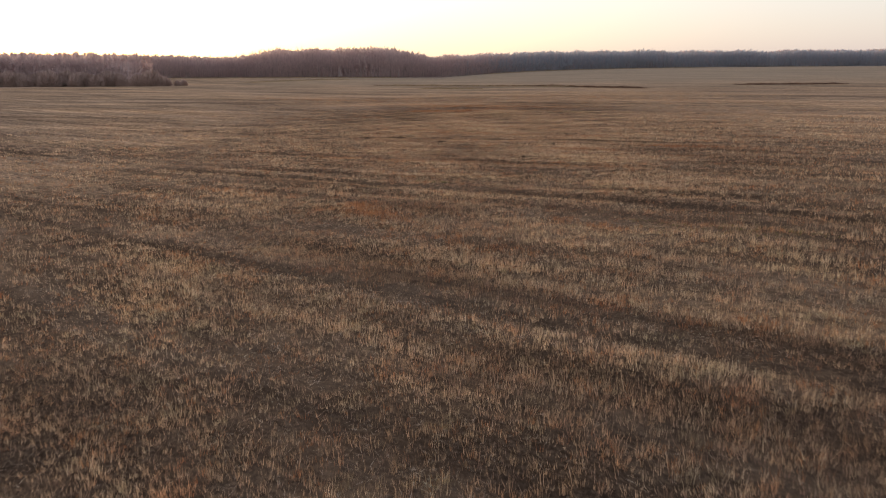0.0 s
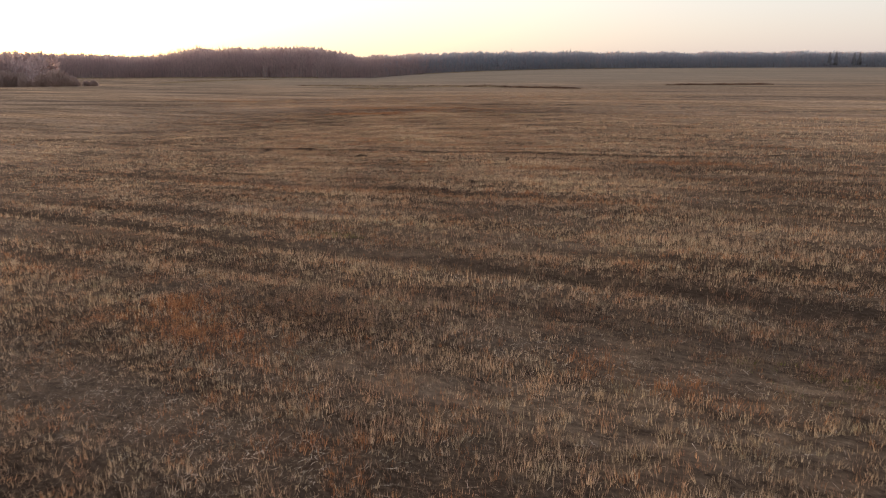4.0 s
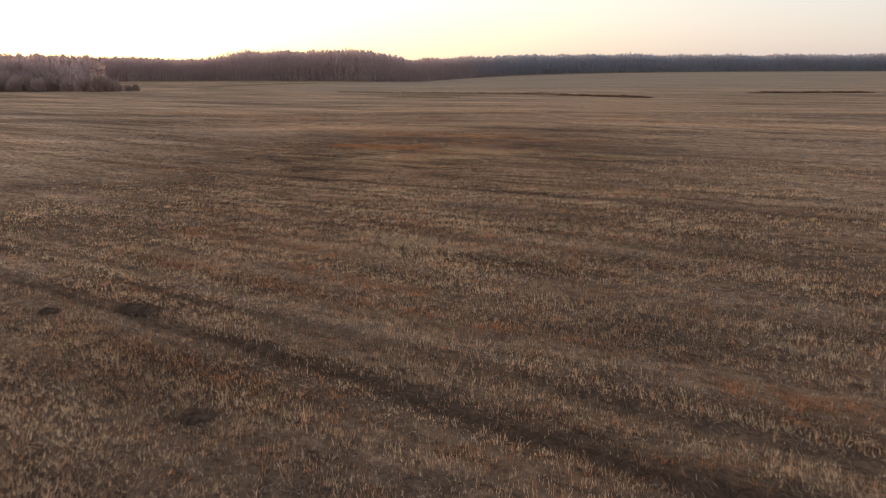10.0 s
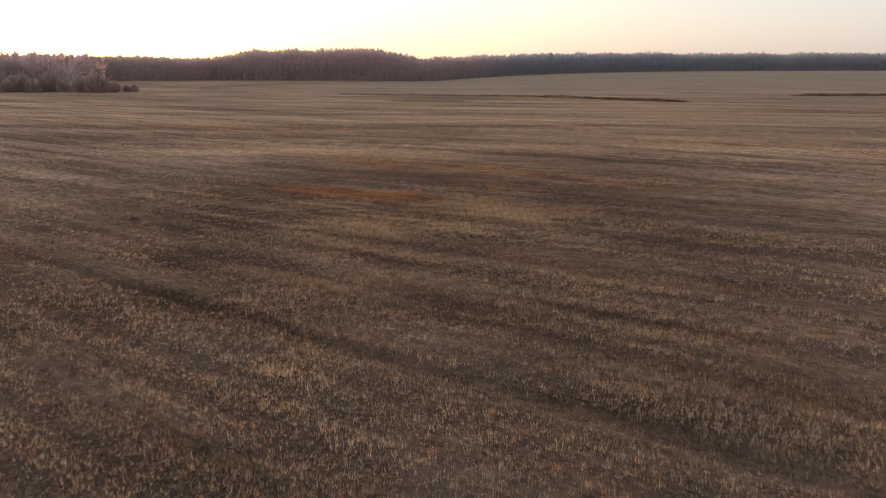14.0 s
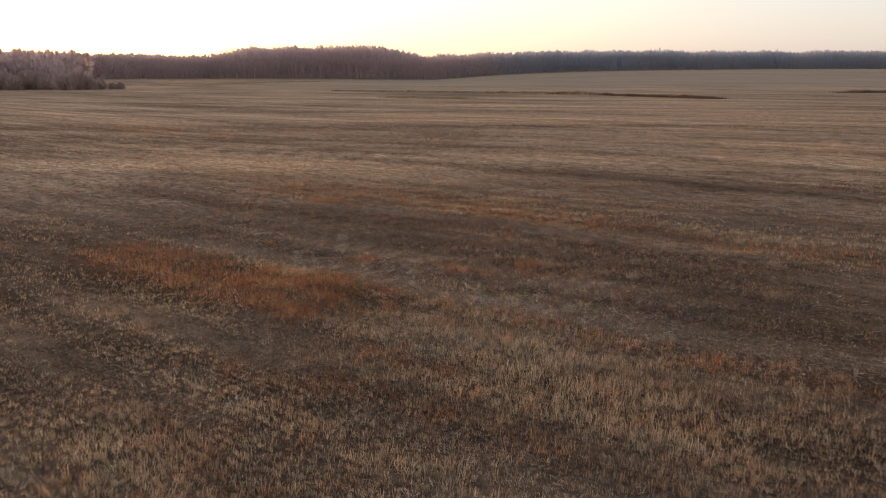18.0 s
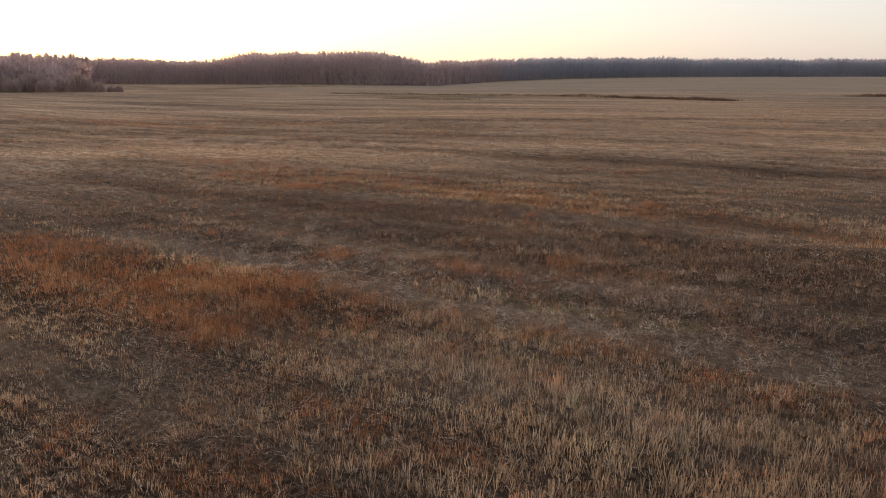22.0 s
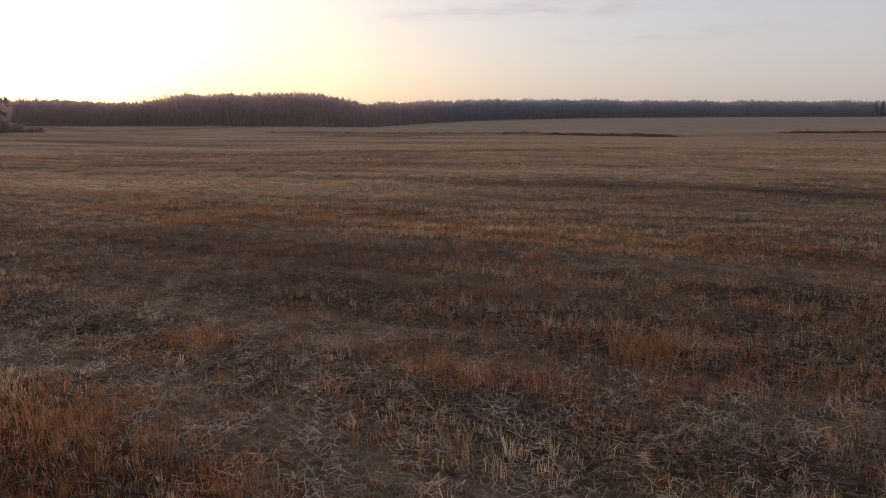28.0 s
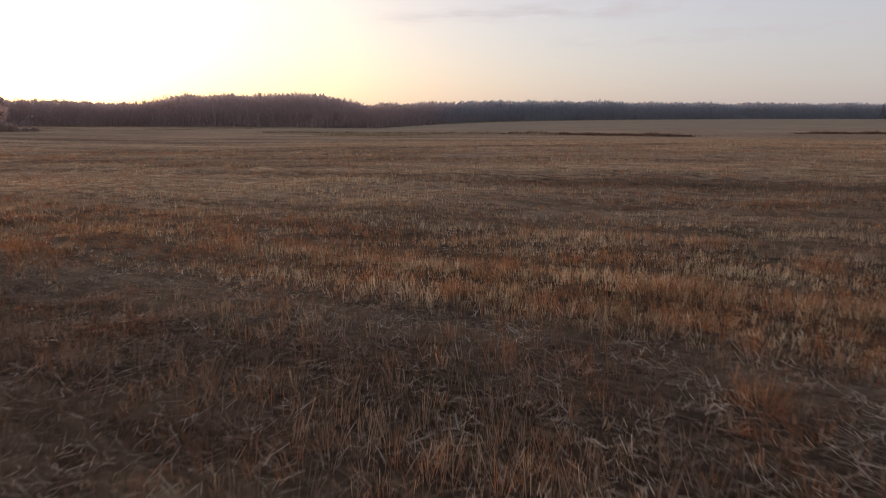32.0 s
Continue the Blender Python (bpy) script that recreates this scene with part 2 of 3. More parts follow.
# stretches along the rows: across, half width, from, to, share
STRAWY = ((6.4, 0.55, -20, -4, 0.9), (11.5, 0.6, -18, -2, 0.8), (15.8, 0.9, -22, -8, 0.75), (20.6, 0.5, -16, -8, 0.6), (19.0, 0.55, -21, -14, 0.8),
          (23.7, 0.4, -18, -9, 0.7), (26.0, 0.6, -34, -22, 0.5), (29.0, 0.6, -31, -22, 0.8), (32.4, 0.45, -42, -28, 0.8), (34.6, 0.5, -21, -11, 0.7),
          (47.5, 0.35, -50, -22, 0.6), (50.7, 0.55, -46, -26, 0.75), (79.3, 0.5, -75, -52, 0.5))
# 122.8 and 125.6 put the bright crest of a low bank in as litter
STRAWY_AND_BANK_CREST = ((95.6, 0.75, -97, -56, 1.0), (97.7, 0.65, -76, -62, 1.0), (96.6, 0.5, -62, -44, 0.6), (91.2, 0.6, -70, -65, 0.9), (103.7, 0.6, -82, -66, 0.9),
                (89.2, 0.5, -64, -55, 0.5), (113.0, 0.8, -95, -60, 0.5), (122.8, 0.7, -96, -76, 0.6), (125.6, 0.8, -115, -96, 0.7))
GRASSY = ((9.2, 0.9, -7, 2, 0.8), (12.3, 0.5, -14, 0, 0.7), (24.6, 0.6, -25, -6, 1.0), (22.2, 0.6, -23, -6, 0.7), (27.0, 0.6, -42, -6, 0.4), (34.0, 0.6, -44, -22, 0.8),
          (48.3, 0.4, -70, -10, 0.7), (50.1, 0.35, -44, -26, 0.6), (54.0, 0.7, -45, -30, 0.35), (72.7, 0.5, -70, -30, 0.7), (76.6, 0.9, -72, -36, 0.6), (77.6, 0.8, -57, -50, 0.7))
# 116.6 to 123.4 put the bank's shaded slope in as dark cover
GRASSY_AND_BANK_SHADE = ((101.6, 1.3, -97, -44, 0.95), (98.9, 0.6, -69, -44, 0.95), (100.2, 0.5, -66, -44, 0.6), (116.6, 1.1, -88, -55, 0.8), (119.4, 0.7, -98, -80, 0.8), (123.4, 1.0, -113, -98, 0.8), (121.2, 0.9, -102, -88, 0.8), (83.7, 0.8, -52, -40, 0.5),
                (97.3, 0.9, -65, -48, 0.6), (109.8, 0.6, -70, -40, 0.4), (127.0, 1.0, -100, -40, 0.5), (135.5, 1.2, -85, -30, 0.5))
RUSTED = ((92.9, 1.65, -81, -67.6, 1.0), (105.6, 1.2, -88, -55, 0.5), (107.6, 0.7, -100, -74, 0.45), (33.4, 0.6, -38, -13, 0.5), (54.5, 0.4, -44, -37, 0.75), (52.7, 0.35, -50, -30, 0.5), (56.6, 0.4, -56, -42, 0.5), (72.6, 0.9, -92, -74, 0.5),
          (94.9, 0.35, -72, -52, 0.55), (18.4, 0.5, -21, -16, 0.8), (19.9, 0.5, -32, -24, 0.45), (20.4, 0.4, -11, -8, 0.6), (127.0, 2.2, -170, -118, 0.6), (136.0, 2.0, -165, -110, 0.4), (47.0, 0.4, -42, -28, 0.35))
RUSTY = ((6.1, 111.4, 0.5, 0.35), (5.4, 112.1, 0.4, 0.25), (7.2, 110.6, 0.4, 0.3), (9.8, 118.8, 0.6, 0.45), (4.2, 117.4, 1.4, 0.8), (7.5, 118.1, 0.6, 0.4), (-2.7, 25.9, 0.9, 0.7), (-3.4, 27.7, 1.0, 0.6),
         (11.6, 57.2, 2.0, 0.5), (3.4, 52.2, 0.9, 0.5), (6.3, 39.0, 0.5, 0.4), (16.0, 45.0, 4.0, 0.7), (9.0, 46.0, 3.0, 0.5), (4.4, 120.2, 0.7, 0.4), (1.5, 131.5, 2.5, 0.6))


def cover(x, y):
    """Shares of pale litter, rust-coloured weeds and dark grass, 0 to 1 each; a bank's bright crest and shaded slope
    are put in with them.
    """
    v = across(x, y) + 0.3 * wobble(x, y, 9, 3) + 0.14 * wobble(x, y, 1.3, 4)
    u = along(x, y) + 0.5 * wobble(x, y, 2.5, 6)
    patchy = np.clip(0.75 + 0.45 * wobble(u / 2.2, v, 2.6, 5), 0.1, 1)
    litter, dark, rust = np.zeros(np.shape(x)), np.zeros(np.shape(x)), np.zeros(np.shape(x))
    for c, h, u0, u1, k in STRAWY + STRAWY_AND_BANK_CREST:
        litter = np.maximum(litter, k * strip(v, u, c, h, u0, u1) * patchy)
    for c, h, u0, u1, k in GRASSY + GRASSY_AND_BANK_SHADE:
        dark = np.maximum(dark, k * strip(v, u, c, h, u0, u1) * (1.1 - 0.35 * patchy))
    for c, h, u0, u1, k in RUSTED:
        rust = np.maximum(rust, k * strip(v, u, c, h, u0, u1, 0.8) * np.clip(0.8 + 0.35 * wobble(x, y, 1.6, 8), 0, 1))
    for cx, cy, la, lb in RUSTY:
        du, dv = along(x - cx, y - cy) / la, across(x - cx, y - cy) / lb
        rust = np.maximum(rust, np.exp(-(du * du + dv * dv) ** 2.2) * np.clip(0.8 + 0.3 * wobble(x, y, 1.1, 8), 0, 1))
    rust = np.maximum(rust, 0.42 * smooth(0.5, 1.0, wobble(u / 2.2, v, 5, 11)) * smooth(0.0, 0.6, wobble(x, y, 1.3, 12)))
    litter = np.maximum(litter, 0.4 * smooth(0.35, 0.9, wobble(u / 2.5, v, 4, 21)))
    dark = np.maximum(dark, 0.32 * smooth(0.5, 1.0, wobble(u / 3, v, 6, 31)))
    return [litter, rust, dark]


LOOK_X, LOOK_Y, LOOK_STEP = -75.0, 0.0, 0.2
lx, ly = np.meshgrid(np.arange(LOOK_X, 105, LOOK_STEP), np.arange(LOOK_Y, 305, LOOK_STEP))
LOOK = [a.astype(np.float32) for a in cover(lx, ly)]


def cover_at(x, y):
    """cover() from the table, by the nearest entry."""
    i = np.clip(((y - LOOK_Y) / LOOK_STEP + 0.5).astype(int), 0, LOOK[0].shape[0] - 1)
    j = np.clip(((x - LOOK_X) / LOOK_STEP + 0.5).astype(int), 0, LOOK[0].shape[1] - 1)
    return [a[i, j] for a in LOOK]


def relief(x, y):
    v = across(x, y) + 0.12 * wobble(x, y, 16, 41)
    z = 0.025 * wobble(x, y, 1.5, 42) + 0.05 * wobble(x, y, 7, 43)
    for c, h, s in RUTS:
        z = z - 0.14 * s * band(v, c, h) + 0.05 * s * band(v, c + 2 * h, h) * (0.6 + 0.4 * wobble(x, y, 3, 44))
    return z


def axis(lo, hi, step, far_lo, far_hi):
    mid = list(np.arange(lo, hi + step / 2, step))
    s, p, up = step, hi, []
    while p < far_hi:
        s *= 1.12
        p += s
        up.append(p)
    s, p, down = step, lo, []
    while p > far_lo:
        s *= 1.25
        p -= s
        down.append(p)
    return np.array(down[::-1] + mid + up)


def rut(x, y):
    """1 in the middle of a wheel rut, 0 away from it."""
    v = across(x, y) + 0.12 * wobble(x, y, 16, 41)
    out = np.zeros(np.shape(x))
    for c, h, s in RUTS:
        out = np.maximum(out, s * band(v, c, h * 1.6))
    for c in FAR_RUTS:
        out = np.maximum(out, 0.35 * band(v, c, 0.4))
    return out


def mesh_of(name, verts, faces, mats, smooth_shade=False, slot=None):
    """A mesh from arrays of vertices and of equal-sided faces."""
    me = bpy.data.meshes.new(name)
    verts, faces = np.asarray(verts, np.float32), np.asarray(faces, np.int32)
    n, k = faces.shape
    me.vertices.add(len(verts))
    me.vertices.foreach_set("co", verts.ravel())
    me.loops.add(n * k)
    me.loops.foreach_set("vertex_index", faces.ravel())
    me.polygons.add(n)
    me.polygons.foreach_set("loop_start", np.arange(0, n * k, k, dtype=np.int32))
    if slot is not None:
        me.polygons.foreach_set("material_index", np.asarray(slot, np.int32))
    if smooth_shade:
        me.polygons.foreach_set("use_smooth", np.ones(n, bool))
    for m in mats:
        me.materials.append(m)
    me.update(calc_edges=True)
    return me


gx, gy = axis(-18, 28, 0.36, -3000, 3000), axis(5, 136, 0.36, -1500, 3800)
GX, GY = np.meshgrid(gx, gy)
fade = 1 - smooth(40, 110, np.abs(GX - 5)) * 1.0
fade = fade * (1 - smooth(150, 230, GY))
GZ = land(GX, GY) + relief(GX, GY) * fade
idx = np.arange(GX.size).reshape(GX.shape)
quads = np.stack([idx[:-1, :-1], idx[:-1, 1:], idx[1:, 1:], idx[1:, :-1]], -1).reshape(-1, 4)
ground = new("ground", mesh_of("ground", np.stack([GX, GY, GZ], -1).reshape(-1, 3), quads, [FIELD], True))
tagged(ground, "brown stubble field of soil, chaff and wheel ruts", "field", kind="structure")
dark_gaps = (1 - smooth(8, 40, np.abs(GX - 4))) * (1 - smooth(118, 150, GY)) * np.clip(0.74 + 0.12 * smooth(82, 98, GY) + 0.2 * wobble(along(GX, GY) / 3, across(GX, GY), 4, 91), 0, 1)   # soil along the flight line, darkened for shade between stems
shares = cover(GX, GY)
# ruts: dark soil, with the shade of the hollow put into the colour
shares[2] = np.maximum(shares[2], 1.6 * rut(GX, GY))
for key, val in zip(("litter", "rust", "dark"), shares):
    a = ground.data.attributes.new(key, "FLOAT", "POINT")
    share = {"litter": 0.14, "rust": 0.35, "dark": 0.34}[key]
    a.data.foreach_set("value", (val * fade * share).astype(np.float32).ravel())

# far meadow tone, including haze that is put into the ground colour
a = ground.data.attributes.new("sward_haze", "FLOAT", "POINT")
a.data.foreach_set("value", (0.6 * smooth(250, 520, GY) * smooth(-260, 60, GX)).astype(np.float32).ravel())
a = ground.data.attributes.new("bare", "FLOAT", "POINT")
a.data.foreach_set("value", dark_gaps.astype(np.float32).ravel())

# ---- stubble ----


# the one at 3.6, 41.5 stands in for a darker clump of stubble
MOUNDS = ((-0.1, 57.8, 0.32), (-7.0, 65.4, 0.3), (-4.6, 65.5, 0.4), (-3.9, 65.1, 0.4), (-14.7, 75.3, 0.35), (5.0, 43.1, 0.16), (-12.6, 112.4, 0.3), (3.6, 41.5, 0.16), (0.9, 84.1, 0.16))


def standing_on(x, y):
    return land(x, y) + relief(x, y) * (1 - smooth(40, 110, np.abs(x - 5))) * (1 - smooth(150, 230, y)) - 0.012


def blades(name, p, run, width, tip, mat, tone, d, facing=None, blunt=5.6):
    """Thin stems from p along run, as one mesh: cut quads near the flight line, slivers farther out."""
    n = len(p)
    a = rng.uniform(0, 6.2832, n) if facing is None else facing
    side = np.stack([np.cos(a), np.sin(a), rng.uniform(-0.3, 0.3, n)], 1) * (width / 2)[:, None]
    q, t = d < blunt, d >= blunt
    quad = np.stack([p - side, p + side, p + run + side * tip, p + run - side * tip], 1)[q]
    top = run * rng.uniform(0.9, 1.15, n)[:, None]
    tri = np.stack([p - side * 1.35, p + side * 1.35, p + top], 1)[t]
    nq, nt = len(quad), len(tri)
    me = bpy.data.meshes.new(name)
    verts = np.concatenate([quad.reshape(-1, 3), tri.reshape(-1, 3)]).astype(np.float32)
    me.vertices.add(len(verts))
    me.vertices.foreach_set("co", verts.ravel())
    me.loops.add(len(verts))
    me.loops.foreach_set("vertex_index", np.arange(len(verts), dtype=np.int32))
    me.polygons.add(nq + nt)
    me.polygons.foreach_set("loop_start", np.r_[np.arange(nq) * 4, nq * 4 + np.arange(nt) * 3].astype(np.int32))
    me.materials.append(mat)
    me.update(calc_edges=True)
    ob = new(name, me)
    k = ob.data.attributes.new("tone", "FLOAT", "FACE")
    k.data.foreach_set("value", np.r_[tone[q], tone[t]].astype(np.float32))
    return ob


def scatter(amount):
    """Places on a one-metre grid over the field, by a density for each cell; also how far off each place is seen at least."""
    cx, cy = np.meshgrid(np.arange(-70, 100, 1.0), np.arange(4, 300, 1.0))
    cx, cy = cx.ravel(), cy.ravel()
    mid = np.clip(cy, 0, 125) * 0.06
    off = np.abs(cx + 0.5 - mid)
    near = np.interp(cy, (0, 26, 34, 84, 92, 102, 106), (9.5, 9.5, 12.0, 12.0, 9.0, 8.0, 5.0))
    ahead = np.maximum(cy - 121, 0)
    d = np.maximum(np.maximum(near, (off - 1.5) / 0.6), ahead)
    keep = (off < 8 + 0.75 * np.maximum(cy, 0)) & (d < 150)
    cx, cy, d = cx[keep], cy[keep], d[keep]
    n = rng.poisson(amount(d) * (1 - smooth(70, 140, d)))
    x, y, d = np.repeat(cx, n), np.repeat(cy, n), np.repeat(d, n)
    x, y = x + rng.random(len(x)), y + rng.random(len(x))
    keep = rng.random(len(x)) > 0.72 * rut(x, y)
    for mx, my, r in MOUNDS:
        keep &= ((0.785 * (x - mx) - 0.62 * (y - my)) / 1.25) ** 2 + (0.62 * (x - mx) + 0.785 * (y - my)) ** 2 > (1.15 * r) ** 2
    return x[keep], y[keep], d[keep]


def to_rows(x, y, pitch, loose):
    """Draws places towards drill rows."""
    v, u = across(x, y), along(x, y)
    v = np.round(v / pitch) * pitch + rng.normal(0, loose, len(v))
    return 0.62 * v + 0.785 * u, 0.785 * v - 0.62 * u


def tufts(name, x, y, d, tall, per, spread, lean, least, tip, mat, label, category, shade=0.0, blunt=5.6):
    """Stems that grow in tufts: per stems each, fanning outwards from x, y."""
    n = rng.poisson(per * np.interp(d, (4, 7, 10, 16, 160), (2.6, 2.2, 1.4, 1.0, 0.1))) + 1
    size = rng.uniform(0.55, 1.25, len(x))
    tone = np.clip(0.48 + rng.normal(0, 0.3, len(x)) * np.clip(7.5 / d, 0.2, 1), 0, 1)
    swath = wobble(along(x, y) / 7, across(x, y), 1.5, 71)   # combed streaks along the rows
    tone_for_exposure = 0.07 - 0.17 * smooth(82, 106, y)   # stems lighter at first, darker at the far end, in place of exposure
    tone, size = np.clip(tone + 0.14 * swath + shade + tone_for_exposure, 0, 1), size * (1 + 0.22 * swath)
    common = rng.uniform(0, 6.2832, len(x))
    bend = np.abs(rng.normal(0, lean * 0.6, len(x)))
    k = np.repeat(np.arange(len(x)), n)
    m = len(k)
    r = np.abs(rng.normal(0, 1, m))
    a = rng.uniform(0, 6.2832, m)
    grow = spread * (1 + d[k] / 45 + 3.5 * smooth(14, 60, d[k]))
    px, py = x[k] + np.cos(a) * r * grow, y[k] + np.sin(a) * r * grow
    l = lean * (0.35 * r + 0.5 * rng.random(m))
    dx, dy = np.cos(a) * np.sin(l) + np.cos(common[k]) * np.sin(bend[k]), np.sin(a) * np.sin(l) + np.sin(common[k]) * np.sin(bend[k])
    h = tall[k] * size[k] * rng.uniform(0.55, 1.2, m)
    run = np.stack([dx * h, dy * h, np.sqrt(np.clip(1 - dx * dx - dy * dy, 0.05, 1)) * h], 1)
    z = standing_on(x, y)[k]
    w = least * rng.uniform(0.7, 1.4, m) + 0.00031 * d[k] * (1 + np.minimum(d[k], 60) / 50)
    ob = blades(name, np.stack([px, py, z], 1), run, w, tip, mat, tone[k], d[k], blunt=blunt)
    return tagged(ob, label, category, kind="stuff")


def weedy(x, y):
    """1 in the strip where weeds and lying straw take the place of standing stubble."""
    v = across(x, y) + 0.3 * wobble(x, y, 9, 3)
    return smooth(94.8, 95.4, v) * (1 - smooth(103.4, 104.6, v))


# cut straw standing in rows
x, y, d = scatter(lambda d: np.interp(d, (4, 9, 14), (1300, 1800, 1500)) / (d + 2.0) / (1 + (d / 20) ** 1.15))
lit, rus, dar = cover_at(x, y)
tall_patch = strip(across(x, y), along(x, y), 92.9, 1.95, -66.6, -40, 0.5)
keep = rng.random(len(x)) < np.clip(0.8 + 0.2 * wobble(along(x, y) / 7, across(x, y), 1.5, 71) + 0.5 * tall_patch - 0.7 * weedy(x, y) - 0.6 * lit - 0.35 * dar - 0.6 * rus, 0.04, 1)
x, y, d, lit, dar = x[keep], y[keep], d[keep], lit[keep], dar[keep]
x, y = to_rows(x, y, 0.2, 0.035)
gold = strip(across(x, y), along(x, y), 92.9, 1.95, -66.6, -40, 0.5)
tall = 0.105 + 0.045 * (1 - smooth(88, 100, y)) + 0.04 * gold + 0.03 * wobble(along(x, y) / 3, across(x, y), 6, 51) - 0.035 * lit
tufts("standing_stubble", x, y, d, tall, 2.2, 0.04, 0.36, 0.003, 0.8, STRAW, "tan cut cereal straw standing in drill rows", "stubble", 0.02 * gold - 0.28 * dar + 0.03, 6.6)

# brown grass between the rows and in the grassy bands
x, y, d = scatter(lambda d: np.interp(d, (4, 9, 14), (620, 900, 850)) / (d + 2.0) / (1 + (d / 20) ** 1.15))
lit, rus, dar = cover_at(x, y)
keep = rng.random(len(x)) < np.clip(0.4 + 0.15 * (1 - smooth(92, 108, y)) + 0.35 * weedy(x, y) + 0.8 * dar - 0.35 * lit - 0.55 * rus, 0.05, 1)
x, y, d, dar = x[keep], y[keep], d[keep], dar[keep]
tufts("dry_grass", x, y, d, 0.09 + 0.05 * (1 - smooth(92, 108, y)) + 0.12 * dar, 2.5, 0.05, 0.5, 0.0024, 0.3, WEED, "dull brown dry grass among the stubble", "grass", -0.3 * dar)

# rust-coloured weeds in patches
x, y, d = scatter(lambda d: np.interp(d, (4, 9, 14), (1500, 1900, 2600)) / (d + 2.0) / (1 + (d / 20) ** 1.15))
lit, rus, dar = cover_at(x, y)
keep = rng.random(len(x)) < np.clip((0.05 + 0.14 * (1 - smooth(60, 95, y)) + 0.12 * smooth(112, 118, y)) * (1 - smooth(30, 90, d)) * smooth(-0.5, 0.6, wobble(x, y, 2.3, 15)) + 0.85 * rus, 0, 1)
x, y, d, rus = x[keep], y[keep], d[keep], rus[keep]
tufts("rusty_weeds", x, y, d, 0.13 + 0.1 * rus, 2.5, 0.04, 0.4, 0.0024, 0.4, RUST, "rust-orange dead weeds in loose patches", "weeds")

# loose straw lying on the ground
x, y, d = scatter(lambda d: 4200 / (d + 2.0) / (1 + (d / 14) ** 1.7))
lit, rus, dar = cover_at(x, y)
keep = rng.random(len(x)) < np.clip(0.14 + 0.5 * weedy(x, y) + 0.75 * lit - 0.2 * dar, 0.01, 1)
x, y, d = x[keep], y[keep], d[keep]
n = len(x)
a = rng.uniform(0, 6.2832, n)
length = rng.uniform(0.05, 0.17, n)
run = np.stack([-np.sin(a) * length, np.cos(a) * length, rng.uniform(-0.1, 0.35, n) * length], 1)
p = np.stack([x, y, standing_on(x, y) + 0.025 + 0.05 * rng.random(n)], 1)
# litter tone drops past y 90, in place of a lower exposure
litter = blades("straw_litter", p, run, 0.0022 + 0.0003 * d * (1 + d / 45), 1.0, LITTER, np.clip(0.45 * rng.random(n) + 0.27 - 0.1 * smooth(90, 106, y) + 0.4 * wobble(x, y, 0.6, 17), 0, 1), d, facing=a)
tagged(litter, "grey weathered loose straw lying in swaths", "straw", kind="stuff")

# ---- woods ----


def along_edge(points, step, jitter):
    """Places along a polyline, one each step metres."""
    pts = np.array(points, float)
    seg = np.hypot(*np.diff(pts, axis=0).T)
    s = np.r_[0, np.cumsum(seg)]
    q = np.arange(0, s[-1], step) + rng.uniform(-jitter, jitter, len(np.arange(0, s[-1], step)))
    return np.interp(q, s, pts[:, 0]), np.interp(q, s, pts[:, 1])


def twig_tree(x, y, z, h, spread, n, low=0.25, thick=0.3, start=None):
    """A bare crown as thin slivers that fan upwards from a trunk; arrays over trees. Returns vertices and triangles."""
    m = len(x)
    lev = rng.uniform(low, 0.97, (m, n))
    ang = rng.uniform(0, 6.2832, (m, n))
    shape = np.sin(np.clip((lev - low * 0.6) / (1.02 - low * 0.6), 0, 1) * 3.14) ** 0.6
    out = spread[:, None] * shape * rng.uniform(0.25, 1.0, (m, n))
    rise = rng.uniform(0.06, 0.16, (m, n)) * h[:, None]
    r0 = out * rng.uniform(0.0, 0.5, (m, n))
    zb = z[:, None] + lev * h[:, None] - rise * 0.5
    base = np.stack([x[:, None] + np.cos(ang) * r0, y[:, None] + np.sin(ang) * r0, zb], -1)
    tip = np.stack([x[:, None] + np.cos(ang) * out, y[:, None] + np.sin(ang) * out, np.minimum(zb + rise, (z + h * 1.03)[:, None])], -1)
    w = thick * rng.uniform(0.5, 1.6, (m, n))
    turn = rng.uniform(0, 6.2832, (m, n))
    side = np.stack([np.cos(turn) * w, np.sin(turn) * w, 0.3 * w * np.sin(turn * 3)], -1)
    return np.stack([base - side, base + side, tip], 2).reshape(-1, 3)


def trunk_bars(x, y, z, h, r):
    """Three-sided tapering trunks; arrays over trees."""
    m = len(x)
    out = []
    lean = rng.normal(0, 0.02, (m, 2)) * h[:, None]
    for k in range(3):
        a0, a1 = 2.0944 * k, 2.0944 * (k + 1)
        b0 = np.stack([x + r * np.cos(a0), y + r * np.sin(a0), z - 0.3], 1)
        b1 = np.stack([x + r * np.cos(a1), y + r * np.sin(a1), z - 0.3], 1)
        t = np.stack([x + lean[:, 0], y + lean[:, 1], z + h], 1)
        out.append(np.stack([b0, b1, t], 1))
    return np.stack(out, 1).reshape(-1, 3)


def tri_object(name, verts, mat):
    f = np.arange(len(verts)).reshape(-1, 3)
    return new(name, mesh_of(name, verts, f, [mat]))


EDGE = ((-1100, 700), (-700, 760), (-400, 800), (-250, 890), (-160, 880), (-60, 855), (60, 900), (180, 960), (350, 1030), (600, 1095), (900, 1150), (1500, 1150))


def wood_height(x):
    bumps = 0.03 * np.sin(x / 9.0 + 2.0 * np.sin(x / 31.0)) + 0.025 * np.sin(x / 17.0 + 1.3) * np.sin(x / 63.0)
    return (1 + bumps) * np.interp(x, (-1000, -420, -262, -240, -225, -62, -48, -20, 100, 400, 700, 1400), (28, 29, 28, 31, 36.5, 38, 34.5, 28, 27, 25.5, 28, 28))


